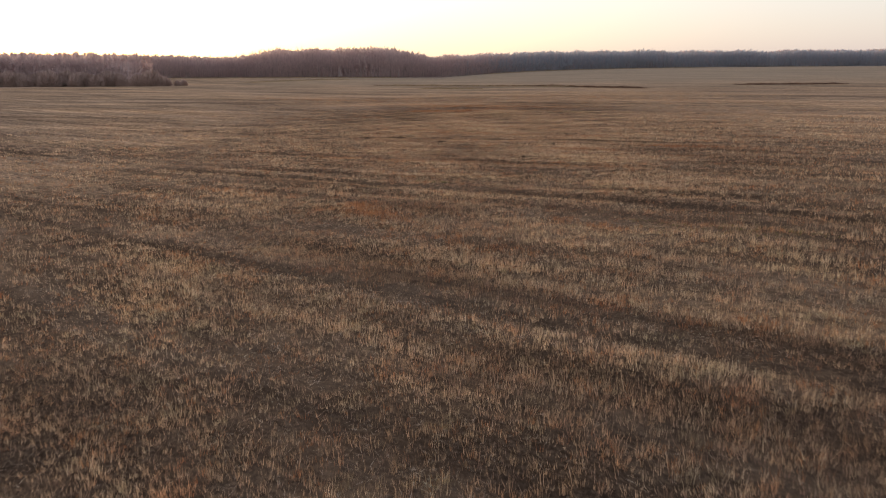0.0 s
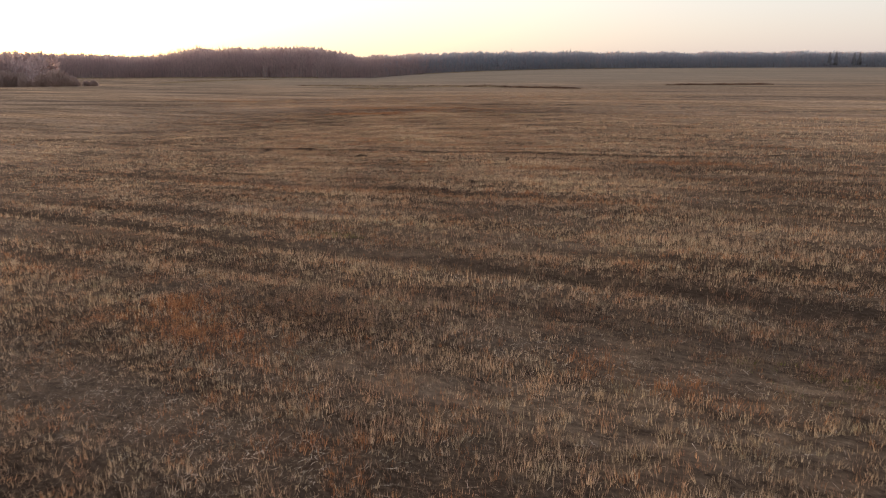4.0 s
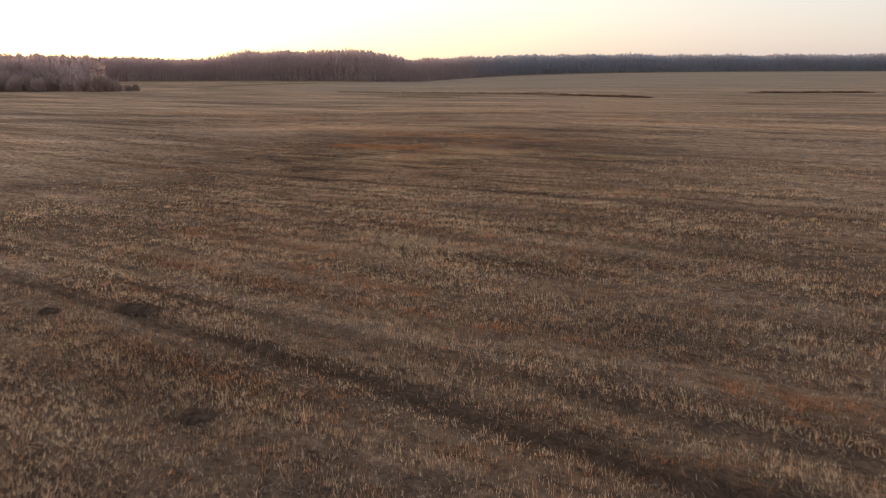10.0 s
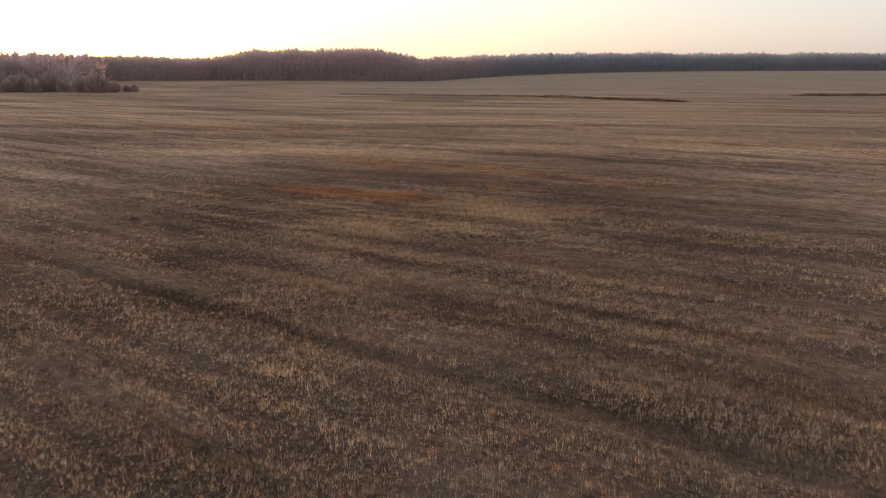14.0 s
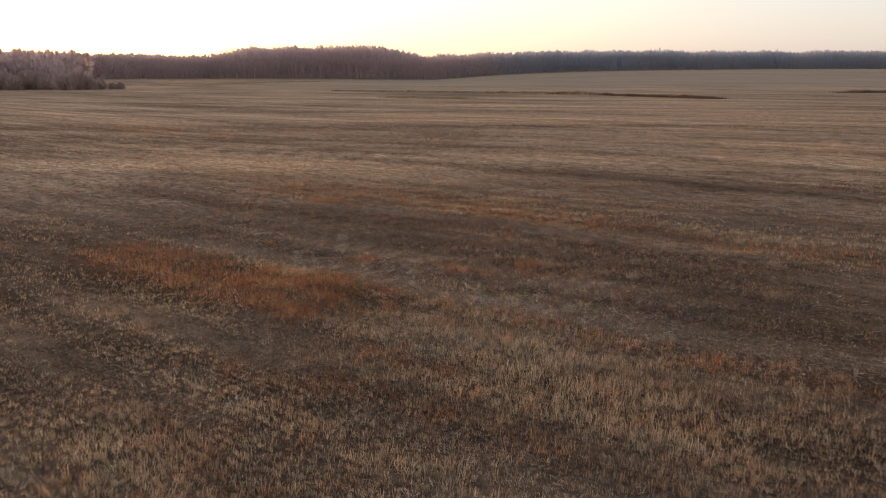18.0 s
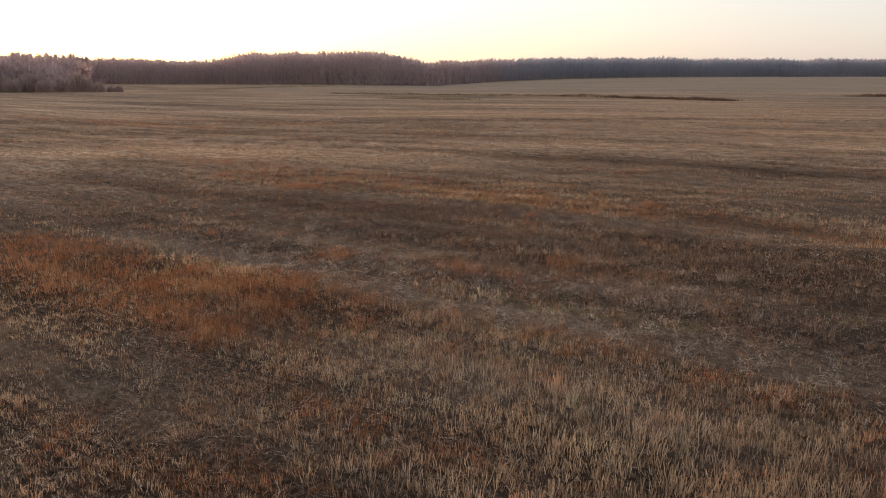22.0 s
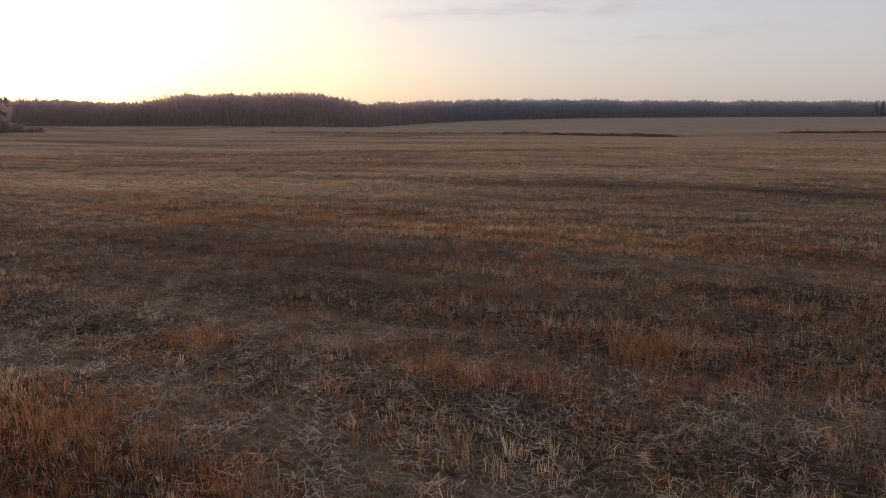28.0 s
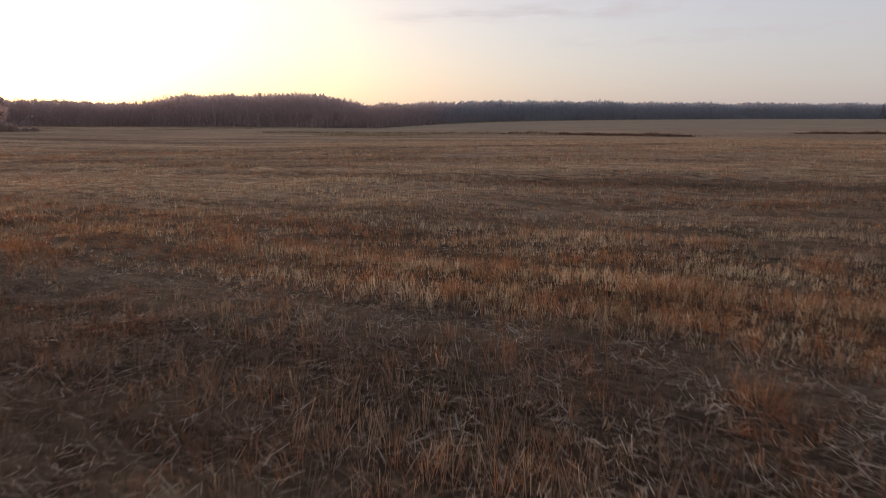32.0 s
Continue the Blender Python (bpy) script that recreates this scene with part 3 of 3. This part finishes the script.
def thicket(x, y, depth, tall, wide):
    """Crowns grown into one another: fine slivers through the whole height of the wood's face."""
    n = len(x)
    y = y + depth * rng.random(n)
    h = tall * (0.93 + 0.06 * wobble(x, 0 * x, 7, 81) + 0.04 * wobble(x, y, 2.2, 82)) * rng.uniform(0.06, 1.0, n) ** 0.75
    top = np.stack([x + rng.normal(0, 0.7, n), y + rng.normal(0, 0.7, n), land(x, y) + h], 1)
    low = np.stack([x, y, land(x, y) + h - rng.uniform(1.2, 4.5, n)], 1)
    w, a = wide * rng.uniform(0.5, 1.5, n), rng.uniform(0, 6.2832, n)
    side = np.stack([np.cos(a) * w, np.sin(a) * w, 0.5 * w * np.sin(a * 3)], 1)
    return np.stack([low - side, low + side, top], 1).reshape(-1, 3)


wx, wy = along_edge(EDGE, 0.7, 0.4)
wx, wy = wx + rng.normal(0, 1.5, len(wx)), wy + 60 * rng.random(len(wx)) ** 1.3
wz = land(wx, wy)
wh = wood_height(wx) * rng.normal(0.95, 0.04, len(wx))
pine = rng.random(len(wx)) < np.where(wx > 60, 0.1, 0.0)
inner = ~pine & (rng.random(len(wx)) < 0.55)
outer = ~pine & ~inner
grey = ~pine & (rng.random(len(wx)) < 0.9 * smooth(-20, 160, wx))   # the darker part of the wood, bluish from haze put into its colour
outer, inner = outer & ~grey, inner & ~grey
crowns = [twig_tree(wx[outer], wy[outer], wz[outer], wh[outer], rng.uniform(5.5, 9.5, outer.sum()), 40, 0.02, 0.3),
          twig_tree(wx[inner], wy[inner] + 15, wz[inner], wh[inner], rng.uniform(6.0, 10.0, inner.sum()), 30, 0.0, 0.4)]
for depth, gap in ((28, 4.5), (42, 5.0), (58, 5.0)):
    ix, iy = along_edge(EDGE, gap, 0.8)
    iz = land(ix, iy + depth)
    crowns.append(twig_tree(ix, iy + depth, iz, wood_height(ix) * rng.uniform(0.88, 0.97, len(ix)), np.full(len(ix), 9.0), 105, 0.0, 1.25))
fx, fy = along_edge(EDGE, 0.022, 0.5)
dusky = rng.random(len(fx)) < 0.85 * smooth(-20, 160, fx)
crowns.append(thicket(fx[~dusky], fy[~dusky] - 2, 14, wood_height(fx[~dusky]), 0.3))
woods = tri_object("far_woods", np.concatenate(crowns), HAZED_TWIG)
tagged(woods, "bare grey-brown birch wood along the far edge of the field", "woods", kind="stuff")


def cone_tree(x, y, z, h, n):
    m = len(x)
    lev = rng.uniform(0.2, 0.98, (m, n))
    ang = rng.uniform(0, 6.2832, (m, n))
    out = (1 - lev) ** 0.6 * 0.2 * h[:, None] * rng.uniform(0.7, 1.1, (m, n)) + 0.15
    zb = z[:, None] + lev * h[:, None]
    top = np.stack([x[:, None] + 0 * ang, y[:, None] + 0 * ang, zb + 0.06 * h[:, None]], -1)
    e0 = np.stack([x[:, None] + np.cos(ang) * out, y[:, None] + np.sin(ang) * out, zb - 0.03 * h[:, None]], -1)
    e1 = np.stack([x[:, None] + np.cos(ang + 0.8) * out * 0.9, y[:, None] + np.sin(ang + 0.8) * out * 0.9, zb - 0.02 * h[:, None]], -1)
    return np.stack([e0, e1, top], 2).reshape(-1, 3)


pines = tri_object("far_pines", np.concatenate([twig_tree(wx[grey], wy[grey], wz[grey], wh[grey], rng.uniform(5.0, 9.0, grey.sum()), 40, 0.02, 0.3), cone_tree(wx[pine], wy[pine], wz[pine], wh[pine], 60), thicket(fx[dusky], fy[dusky] - 2, 14, wood_height(fx[dusky]), 0.3)]), HAZED_GREY)
tagged(pines, "conifers and bare trees of the far wood, haze-tinted blue-grey", "woods", kind="stuff")
trunks = tri_object("far_trunks", trunk_bars(wx, wy, wz, wh * 0.8, rng.uniform(0.12, 0.22, len(wx))), DARK_BARK)
tagged(trunks, "grey trunks inside the far wood", "woods", kind="stuff")
kx, ky = along_edge(EDGE, 1.3, 0.6)
ky = ky + 8 + rng.normal(0, 5.0, len(kx))
for side, mat, label in ((kx <= 70, HAZED_TWIG, "low brown undergrowth along the wood's edge"), (kx > 70, HAZED_GREY, "low undergrowth along the wood's edge, haze-tinted blue-grey")):
    bxs, bys = kx[side], ky[side]
    brush = tri_object("wood_edge_brush", twig_tree(bxs, bys, land(bxs, bys), rng.uniform(3.5, 9, len(bxs)), np.full(len(bxs), 3.0), 26, 0.0, 0.4), mat)
    tagged(brush, label, "undergrowth", kind="stuff")


def part(name, me, parent, label=""):
    ob = new(name, me)
    ob.parent = parent
    if label:
        ob["label"] = label
    return ob


def bare_tree(name, h, spread, n, bark, twigs, r, low):
    """One leafless tree: a tapered trunk, limbs and a crown of twigs."""
    root = new(name)
    one = np.zeros(1)
    tv = trunk_bars(one, one, one, np.array([h * 0.92]), np.array([r]))
    part("trunk", mesh_of("trunk", tv, np.arange(len(tv)).reshape(-1, 3), [bark]), root)
    lv = []
    for k in range(9):
        a, l = rng.uniform(0, 6.28), rng.uniform(low + 0.1, 0.8)
        b = Vector((0, 0, l * h))
        t = b + Vector((math.cos(a) * spread * 0.7, math.sin(a) * spread * 0.7, h * 0.16))
        s = Vector((-math.sin(a), math.cos(a), 0)) * r * 0.35
        lv += [b - s, b + s, t, b - Vector((0, 0, r * 0.4)), b + Vector((0, 0, r * 0.4)), t]
    part("limbs", mesh_of("limbs", np.array(lv), np.arange(len(lv)).reshape(-1, 3), [bark]), root)
    cv = twig_tree(one, one, one, np.array([h]), np.array([spread]), n, low, 0.2)
    part("crown", mesh_of("crown", cv, np.arange(len(cv)).reshape(-1, 3), [twigs]), root)
    return root


BIRCHES = [tagged(bare_tree("birch_tree", 23 + k, 3.0, 150, BARK, HAZED_TWIG, 0.28, 0.35), "leafless birch with a pale trunk at the wood's edge", "tree", "birches at the wood's edge") for k in range(4)]
DUSKY = [tagged(bare_tree("birch_tree", 24 + k, 3.0, 150, BARK, HAZED_GREY, 0.28, 0.35), "leafless birch with a haze-tinted blue-grey crown at the wood's edge", "tree", "birches at the wood's edge") for k in range(2)]
bx, by = along_edge(EDGE[1:-1], 7.0, 4.5)
by = by - 5.0 + rng.normal(0, 1.5, len(bx))
birch_used, dusk_used = [], []
for px, py in zip(bx, by):
    size = float(wood_height(px)) / 25.5 * rng.uniform(0.72, 0.98)
    m = Matrix.LocRotScale((px, py, float(land(px, py))), Euler((0, 0, rng.uniform(0, 6.28))), None)
    kinds, used = (DUSKY, dusk_used) if px > 70 else (BIRCHES, birch_used)
    if len(used) < len(kinds):
        t = kinds[len(used)]
        t.matrix_basis = m
    else:
        t = copy_thing(kinds[len(used) % len(kinds)], m)
    used.append(t)
    t.scale = (size, size, size)



def pine_tree(h):
    """One dark pine: a straight trunk and a ragged cone of needles."""
    root, one = new("pine_tree"), np.zeros(1)
    tv = trunk_bars(one, one, one, np.array([h * 0.95]), np.array([0.3]))
    part("trunk", mesh_of("trunk", tv, np.arange(len(tv)).reshape(-1, 3), [DARK_BARK]), root)
    cv = cone_tree(one, one, one, np.array([h]), 220)
    part("crown", mesh_of("crown", cv, np.arange(len(cv)).reshape(-1, 3), [PINE]), root)
    return tagged(root, "tall dark pine standing above the bare wood", "tree", "pines above the wood")


for px, py, h in ((722, 1085, 25.5), (734, 1087, 26.5), (767, 1090, 25.0), (778, 1092, 26.0)):
    pine_tree(h).location = (px, py, float(land(px, py)) - 0.2)

# the clump of trees and bushes that stands nearer
cx0 = rng.uniform(-560, -262, 420)
cy0 = 585 + rng.uniform(0, 70, 420) - 0.06 * (cx0 + 262)
clump_h = 27.0 * rng.uniform(0.82, 1.04, 420) * np.interp(cx0, (-560, -300, -262), (1.0, 1.0, 0.92))
gxf = rng.uniform(-600, -256, 14000)
ix = np.arange(-600, -264, 4.0)
iy = 655 - 0.06 * (ix + 262)
back = twig_tree(ix, iy, land(ix, iy), np.full(len(ix), 24.0), np.full(len(ix), 6.5), 110, 0.0, 1.0)
clump = tri_object("near_grove", np.concatenate([back, thicket(gxf, 584 - 0.06 * (gxf + 262), 14, 26 * np.interp(gxf, (-300, -262), (1.0, 0.75)), 0.26), twig_tree(cx0, cy0, land(cx0, cy0), clump_h, rng.uniform(4.5, 8.0, 420), 200, 0.0, 0.4)]), HAZED_TWIG)
tagged(clump, "leafless grove standing out from the wood", "woods", kind="stuff")
gt = tri_object("grove_trunks", trunk_bars(cx0, cy0, land(cx0, cy0), clump_h * 0.85, rng.uniform(0.1, 0.2, 420)), DARK_BARK)
tagged(gt, "grey trunks inside the grove", "woods", kind="stuff")


def bush(h, spread, n):
    """A domed bush of many stems that fan outwards from its foot."""
    root = new("bush")
    a, up, q = rng.uniform(0, 6.2832, n), rng.random(n) ** 0.8, rng.uniform(0.35, 1.0, n) ** 0.5
    flat = np.sqrt(np.clip(1 - up * up, 0, 1)) * spread * (1 + 0.18 * np.sin(3 * a + h))
    tip = np.stack([np.cos(a) * flat * q, np.sin(a) * flat * q, up * h * q], 1)
    base = tip * rng.uniform(0.62, 0.86, n)[:, None] - np.array([0, 0, 0.06 * h])
    w = rng.uniform(0.1, 0.28, n)
    turn = rng.uniform(0, 6.2832, n)
    side = np.stack([np.cos(turn) * w, np.sin(turn) * w, 0.4 * w * np.sin(turn * 3)], 1)
    cv = np.stack([base - side, base + side, tip * rng.uniform(1.0, 1.06, n)[:, None]], 1).reshape(-1, 3)
    part("crown", mesh_of("crown", cv, np.arange(len(cv)).reshape(-1, 3), [SHRUB]), root)
    one = np.zeros(1)
    sv = np.concatenate([trunk_bars(np.array([rng.normal(0, 0.5)]), np.array([rng.normal(0, 0.5)]), one, np.array([h * 0.8]), np.array([0.09])) for _ in range(5)])
    part("stems", mesh_of("stems", sv, np.arange(len(sv)).reshape(-1, 3), [DARK_BARK]), root)
    return root


BUSHES = [tagged(bush(9.0 + k, 6.0 + 0.5 * k, 1500), "rounded leafless willow bush at the field's edge", "bush", "bushes by the grove") for k in range(3)]
for k in range(90):
    px = -196 - rng.random() * 330
    py = 562 + rng.uniform(-8, 14) - 0.05 * (px + 190)
    size = rng.uniform(0.75, 1.45) * (0.6 if px > -215 else 1)
    m = Matrix.LocRotScale((px, py, float(land(px, py))), Euler((0, 0, rng.uniform(0, 6.28))), None)
    if k < 3:
        t = BUSHES[k]
        t.matrix_basis = m
    else:
        t = copy_thing(BUSHES[k % 3], m)
    t.scale = (size, size, size)


def weed_strip(name, a, b, wide, h, n, mat, label):
    """A strip of tall dead weeds from a to b on the field."""
    s = rng.random(n)
    x = a[0] + (b[0] - a[0]) * s + rng.normal(0, wide, n)
    y = a[1] + (b[1] - a[1]) * s + rng.normal(0, wide, n)
    hh = h * rng.uniform(0.4, 1.1, n) * (0.7 + 0.3 * wobble(x, y, 9, 61))
    z = land(x, y)
    ang = rng.uniform(0, 3.14, n)
    w = 0.13
    p = np.stack([x, y, z], 1)
    sd = np.stack([np.cos(ang) * w, np.sin(ang) * w, 0 * ang], 1)
    tip = p + np.stack([rng.normal(0, 0.2, n), rng.normal(0, 0.2, n), hh], 1)
    ob = tri_object(name, np.stack([p - sd, p + sd, tip], 1).reshape(-1, 3), mat)
    return tagged(ob, label, "weeds", kind="stuff")


weed_strip("weed_strip", (43, 336), (80, 286), 1.6, 1.1, 5200, DEAD_WEED, "brown strip of tall dead weeds across the field")
weed_strip("weed_strip", (142, 338), (190, 340), 2.0, 1.1, 3600, DEAD_WEED, "brown strip of tall dead weeds across the field")
weed_strip("weed_strip", (-34, 372), (44, 336), 1.3, 0.8, 3000, DEAD_WEED, "thin line of dead weeds across the field")
weed_strip("reed_strip", (-30, 368), (60, 312), 1.6, 1.15, 1500, REED, "pale dry reeds among dead weeds")
weed_strip("reed_strip", (-7, 297), (12, 289), 2.2, 0.9, 1500, REED, "pale dry reeds in a damp patch")
weed_strip("reed_strip", (-175, 640), (-90, 660), 7.0, 1.3, 3600, REED, "pale dry reeds in front of the wood")
for k in (2, 3, 4, 6, 7, 8):   # pale grass along the wood's foot
    (xa, ya), (xb, yb) = EDGE[k], EDGE[k + 1]
    weed_strip("verge_grass", (xa, ya - 14), (xb, yb - 14), 5.0, 1.6, 5000, REED, "pale dry grass verge along the foot of the wood")



# ---- small things in the field ----


def draped(x, y):
    return float(standing_on(np.array([x]), np.array([y]))[0])


def soil_patch(x, y, r):
    """Dug earth: a low lumpy heap with clods."""
    bm = bmesh.new()
    rings, sides = 5, 14
    vs = [[bm.verts.new((0, 0, 0.10 * r + 0.02))]]
    for k in range(1, rings + 1):
        q = k / rings
        row = []
        for j in range(sides):
            a = 6.2832 * j / sides
            rr = r * q * (1 + 0.22 * math.sin(3 * a + x) + 0.12 * math.sin(7 * a + y)) * rng.uniform(0.9, 1.1)
            pu, pv = math.cos(a) * rr * 1.3, math.sin(a) * rr
            px, py = 0.785 * pu + 0.62 * pv, 0.785 * pv - 0.62 * pu
            row.append(bm.verts.new((px, py, (1 - q) * 0.16 * r + rng.uniform(-0.025, 0.05) * (1 - q * 0.6) - 0.05 * (q == 1) + draped(x + px, y + py) - draped(x, y) + 0.02)))
        vs.append(row)
    for j in range(sides):
        bm.faces.new((vs[0][0], vs[1][j], vs[1][(j + 1) % sides]))
        for k in range(1, rings):
            bm.faces.new((vs[k][j], vs[k + 1][j], vs[k + 1][(j + 1) % sides], vs[k][(j + 1) % sides]))
    me = bpy.data.meshes.new("earth_mound")
    bm.to_mesh(me)
    bm.free()
    me.materials.append(SOIL)
    ob = new("earth_mound", me)
    ob.location = (x, y, draped(x, y) + 0.03)
    return tagged(ob, "dark heap of dug earth among the stubble", "soil", "dug earth in the field")


for px, py, r in MOUNDS:
    soil_patch(px, py, r)


def tussock(x, y, r, h, mat, label):
    """A tuft of dead grass, fanned outwards."""
    r, h = r * 0.8, h * 0.75
    n = int(110 + 260 * r)
    a, q = rng.uniform(0, 6.2832, n), np.sqrt(rng.random(n))
    l = q * 0.9 + rng.normal(0, 0.2, n)
    hh = h * rng.uniform(0.5, 1.15, n)
    p = np.stack([np.cos(a) * q * r * 0.6, np.sin(a) * q * r * 0.6, np.full(n, -0.02)], 1)
    run = np.stack([np.cos(a) * np.sin(l), np.sin(a) * np.sin(l), np.abs(np.cos(l)) + 0.1], 1) * hh[:, None]
    ob = blades("grass_tussock", p, run, rng.uniform(0.003, 0.007, n), 0.3, mat, np.clip(rng.normal(0.55, 0.25, n), 0, 1), np.zeros(n))
    ob.location = (x, y, draped(x, y))
    return tagged(ob, label, "grass tussock", "tussocks in the field")


PALE_L, RUST_L, BROWN_L = "pale straw-coloured tussock of dead grass", "rust-red tussock of dead weeds in the stubble", "brown tussock of withered grass by the ruts"
for px, py, r, h in ((3.3, 123.5, 0.38, 0.36), (10.3, 119.0, 0.4, 0.34), (2.0, 120.8, 0.22, 0.25), (6.3, 119.4, 0.25, 0.25), (12.6, 117.0, 0.3, 0.3), (15.0, 121.0, 0.35, 0.3)):
    tussock(px, py, r, h, LITTER, PALE_L)
for px, py, r, h in ((9.8, 118.8, 0.4, 0.28), (7.2, 114.6, 0.35, 0.26), (5.7, 115.1, 0.45, 0.3), (4.2, 117.5, 0.5, 0.3), (0.6, 122.8, 0.3, 0.25), (8.9, 113.4, 0.3, 0.25), (6.4, 110.6, 0.3, 0.22),
                     (-2.7, 25.9, 0.4, 0.25), (-3.4, 27.7, 0.35, 0.22), (-0.8, 33.4, 0.4, 0.2), (3.5, 52.1, 0.35, 0.22), (5.4, 40.6, 0.35, 0.2), (11.6, 57.2, 0.45, 0.25), (4.1, 38.6, 0.3, 0.2),
                     (10.2, 127.0, 0.4, 0.28), (12.4, 128.0, 0.4, 0.26), (13.5, 125.5, 0.45, 0.28), (8.6, 128.2, 0.35, 0.25), (6.0, 131.0, 0.4, 0.25), (1.0, 131.8, 0.6, 0.28), (9.7, 124.4, 0.3, 0.25)):
    tussock(px, py, r, h, RUST, RUST_L)
for px, py, r, h in ((14.4, 109.1, 0.4, 0.25), (14.6, 107.8, 0.6, 0.3), (18.3, 107.9, 0.5, 0.3), (1.0, 105.6, 0.35, 0.25), (-11.4, 111.0, 0.5, 0.35), (11.0, 49.7, 0.7, 0.3), (10.4, 50.6, 0.5, 0.3),
                     (14.8, 120.5, 0.5, 0.4), (12.2, 121.5, 0.4, 0.35), (4.0, 111.3, 0.3, 0.25), (15.8, 115.0, 0.5, 0.35), (17.0, 117.5, 0.5, 0.35)):
    tussock(px, py, r, h, WEED, BROWN_L)

# green grass that shows in a few damp spots
gx0, gy0 = [], []
for px, py, r, n in ((18.2, 103.5, 2.2, 260), (19.6, 102.6, 1.6, 160), (14.0, 85.5, 3.0, 200), (9.6, 115.4, 1.2, 160), (-0.6, 33.8, 0.8, 60), (8.2, 113.9, 1.0, 90), (16.0, 113.0, 2.0, 150), (8.5, 20.5, 2.0, 150)):
    a, q = rng.uniform(0, 6.2832, n), r * np.sqrt(rng.random(n))
    gx0.append(px + 0.785 * np.cos(a) * q * 1.6 + 0.62 * np.sin(a) * q * 0.5), gy0.append(py - 0.62 * np.cos(a) * q * 1.6 + 0.785 * np.sin(a) * q * 0.5)
gx0, gy0 = np.concatenate(gx0), np.concatenate(gy0)
tufts("green_grass", gx0, gy0, np.full(len(gx0), 9.0), np.full(len(gx0), 0.09), 6, 0.05, 0.8, 0.002, 0.2, GREEN, "short green grass in damp spots of the field", "grass")


# ---- thin cloud ----


def cloud_streak(x0, x1, z0, z1, y, label):
    """A long thin streak of high cloud, far behind the woods."""
    u, v = np.meshgrid(np.linspace(0, 1, 60), np.linspace(0, 1, 12))
    x, z = x0 + (x1 - x0) * u, z0 + (z1 - z0) * v + 60 * u
    yy = np.sqrt(np.maximum(y * y - (x * 0.9) ** 2, 1e6))
    i = np.arange(u.size).reshape(u.shape)
    f = np.stack([i[:-1, :-1], i[:-1, 1:], i[1:, 1:], i[1:, :-1]], -1).reshape(-1, 4)
    ob = new("cloud", mesh_of("cloud", np.stack([x, yy, z], -1).reshape(-1, 3), f, [CLOUD], True))
    a = ob.data.attributes.new("thick", "FLOAT", "POINT")
    a.data.foreach_set("value", (np.abs(np.sin(u * 3.1416)) ** 0.7 * np.sin(v * 3.1416)).astype(np.float32).ravel())
    return tagged(ob, label, "cloud", kind="structure")


def cloud_material():
    m = bpy.data.materials.new("thin_cloud")
    m.use_nodes = True
    nt = m.node_tree
    nt.nodes.remove(nt.nodes["Principled BSDF"])
    glow, clear, mix = nt.nodes.new("ShaderNodeEmission"), nt.nodes.new("ShaderNodeBsdfTransparent"), nt.nodes.new("ShaderNodeMixShader")
    glow.inputs[0].default_value = (0.215, 0.19, 0.175, 1)
    wisps = ramp(nt, noise_tex(nt, 0.012, 6, 0.6, 0, (6, 1, 0.7)), ((0.42, (0, 0, 0)), (0.7, (0.75, 0.75, 0.75))))
    fac = mixed(nt, 1.0, wisps, (0, 0, 0), "ADD")
    k = nt.nodes.new("ShaderNodeMath")
    k.operation = "MULTIPLY"
    nt.links.new(fac, k.inputs[0])
    nt.links.new(attribute(nt, "thick"), k.inputs[1])
    nt.links.new(k.outputs[0], mix.inputs[0])
    nt.links.new(clear.outputs[0], mix.inputs[1])
    nt.links.new(glow.outputs[0], mix.inputs[2])
    nt.links.new(mix.outputs[0], nt.nodes["Material Output"].inputs[0])
    return m


CLOUD = cloud_material()
cloud_streak(-100, 2300, 590, 720, 4200, "thin grey streak of cloud over the woods")
cloud_streak(300, 2700, 730, 860, 4200, "thin grey streak of cloud over the woods")
cloud_streak(900, 3000, 470, 560, 4200, "thin grey streak of cloud over the woods")
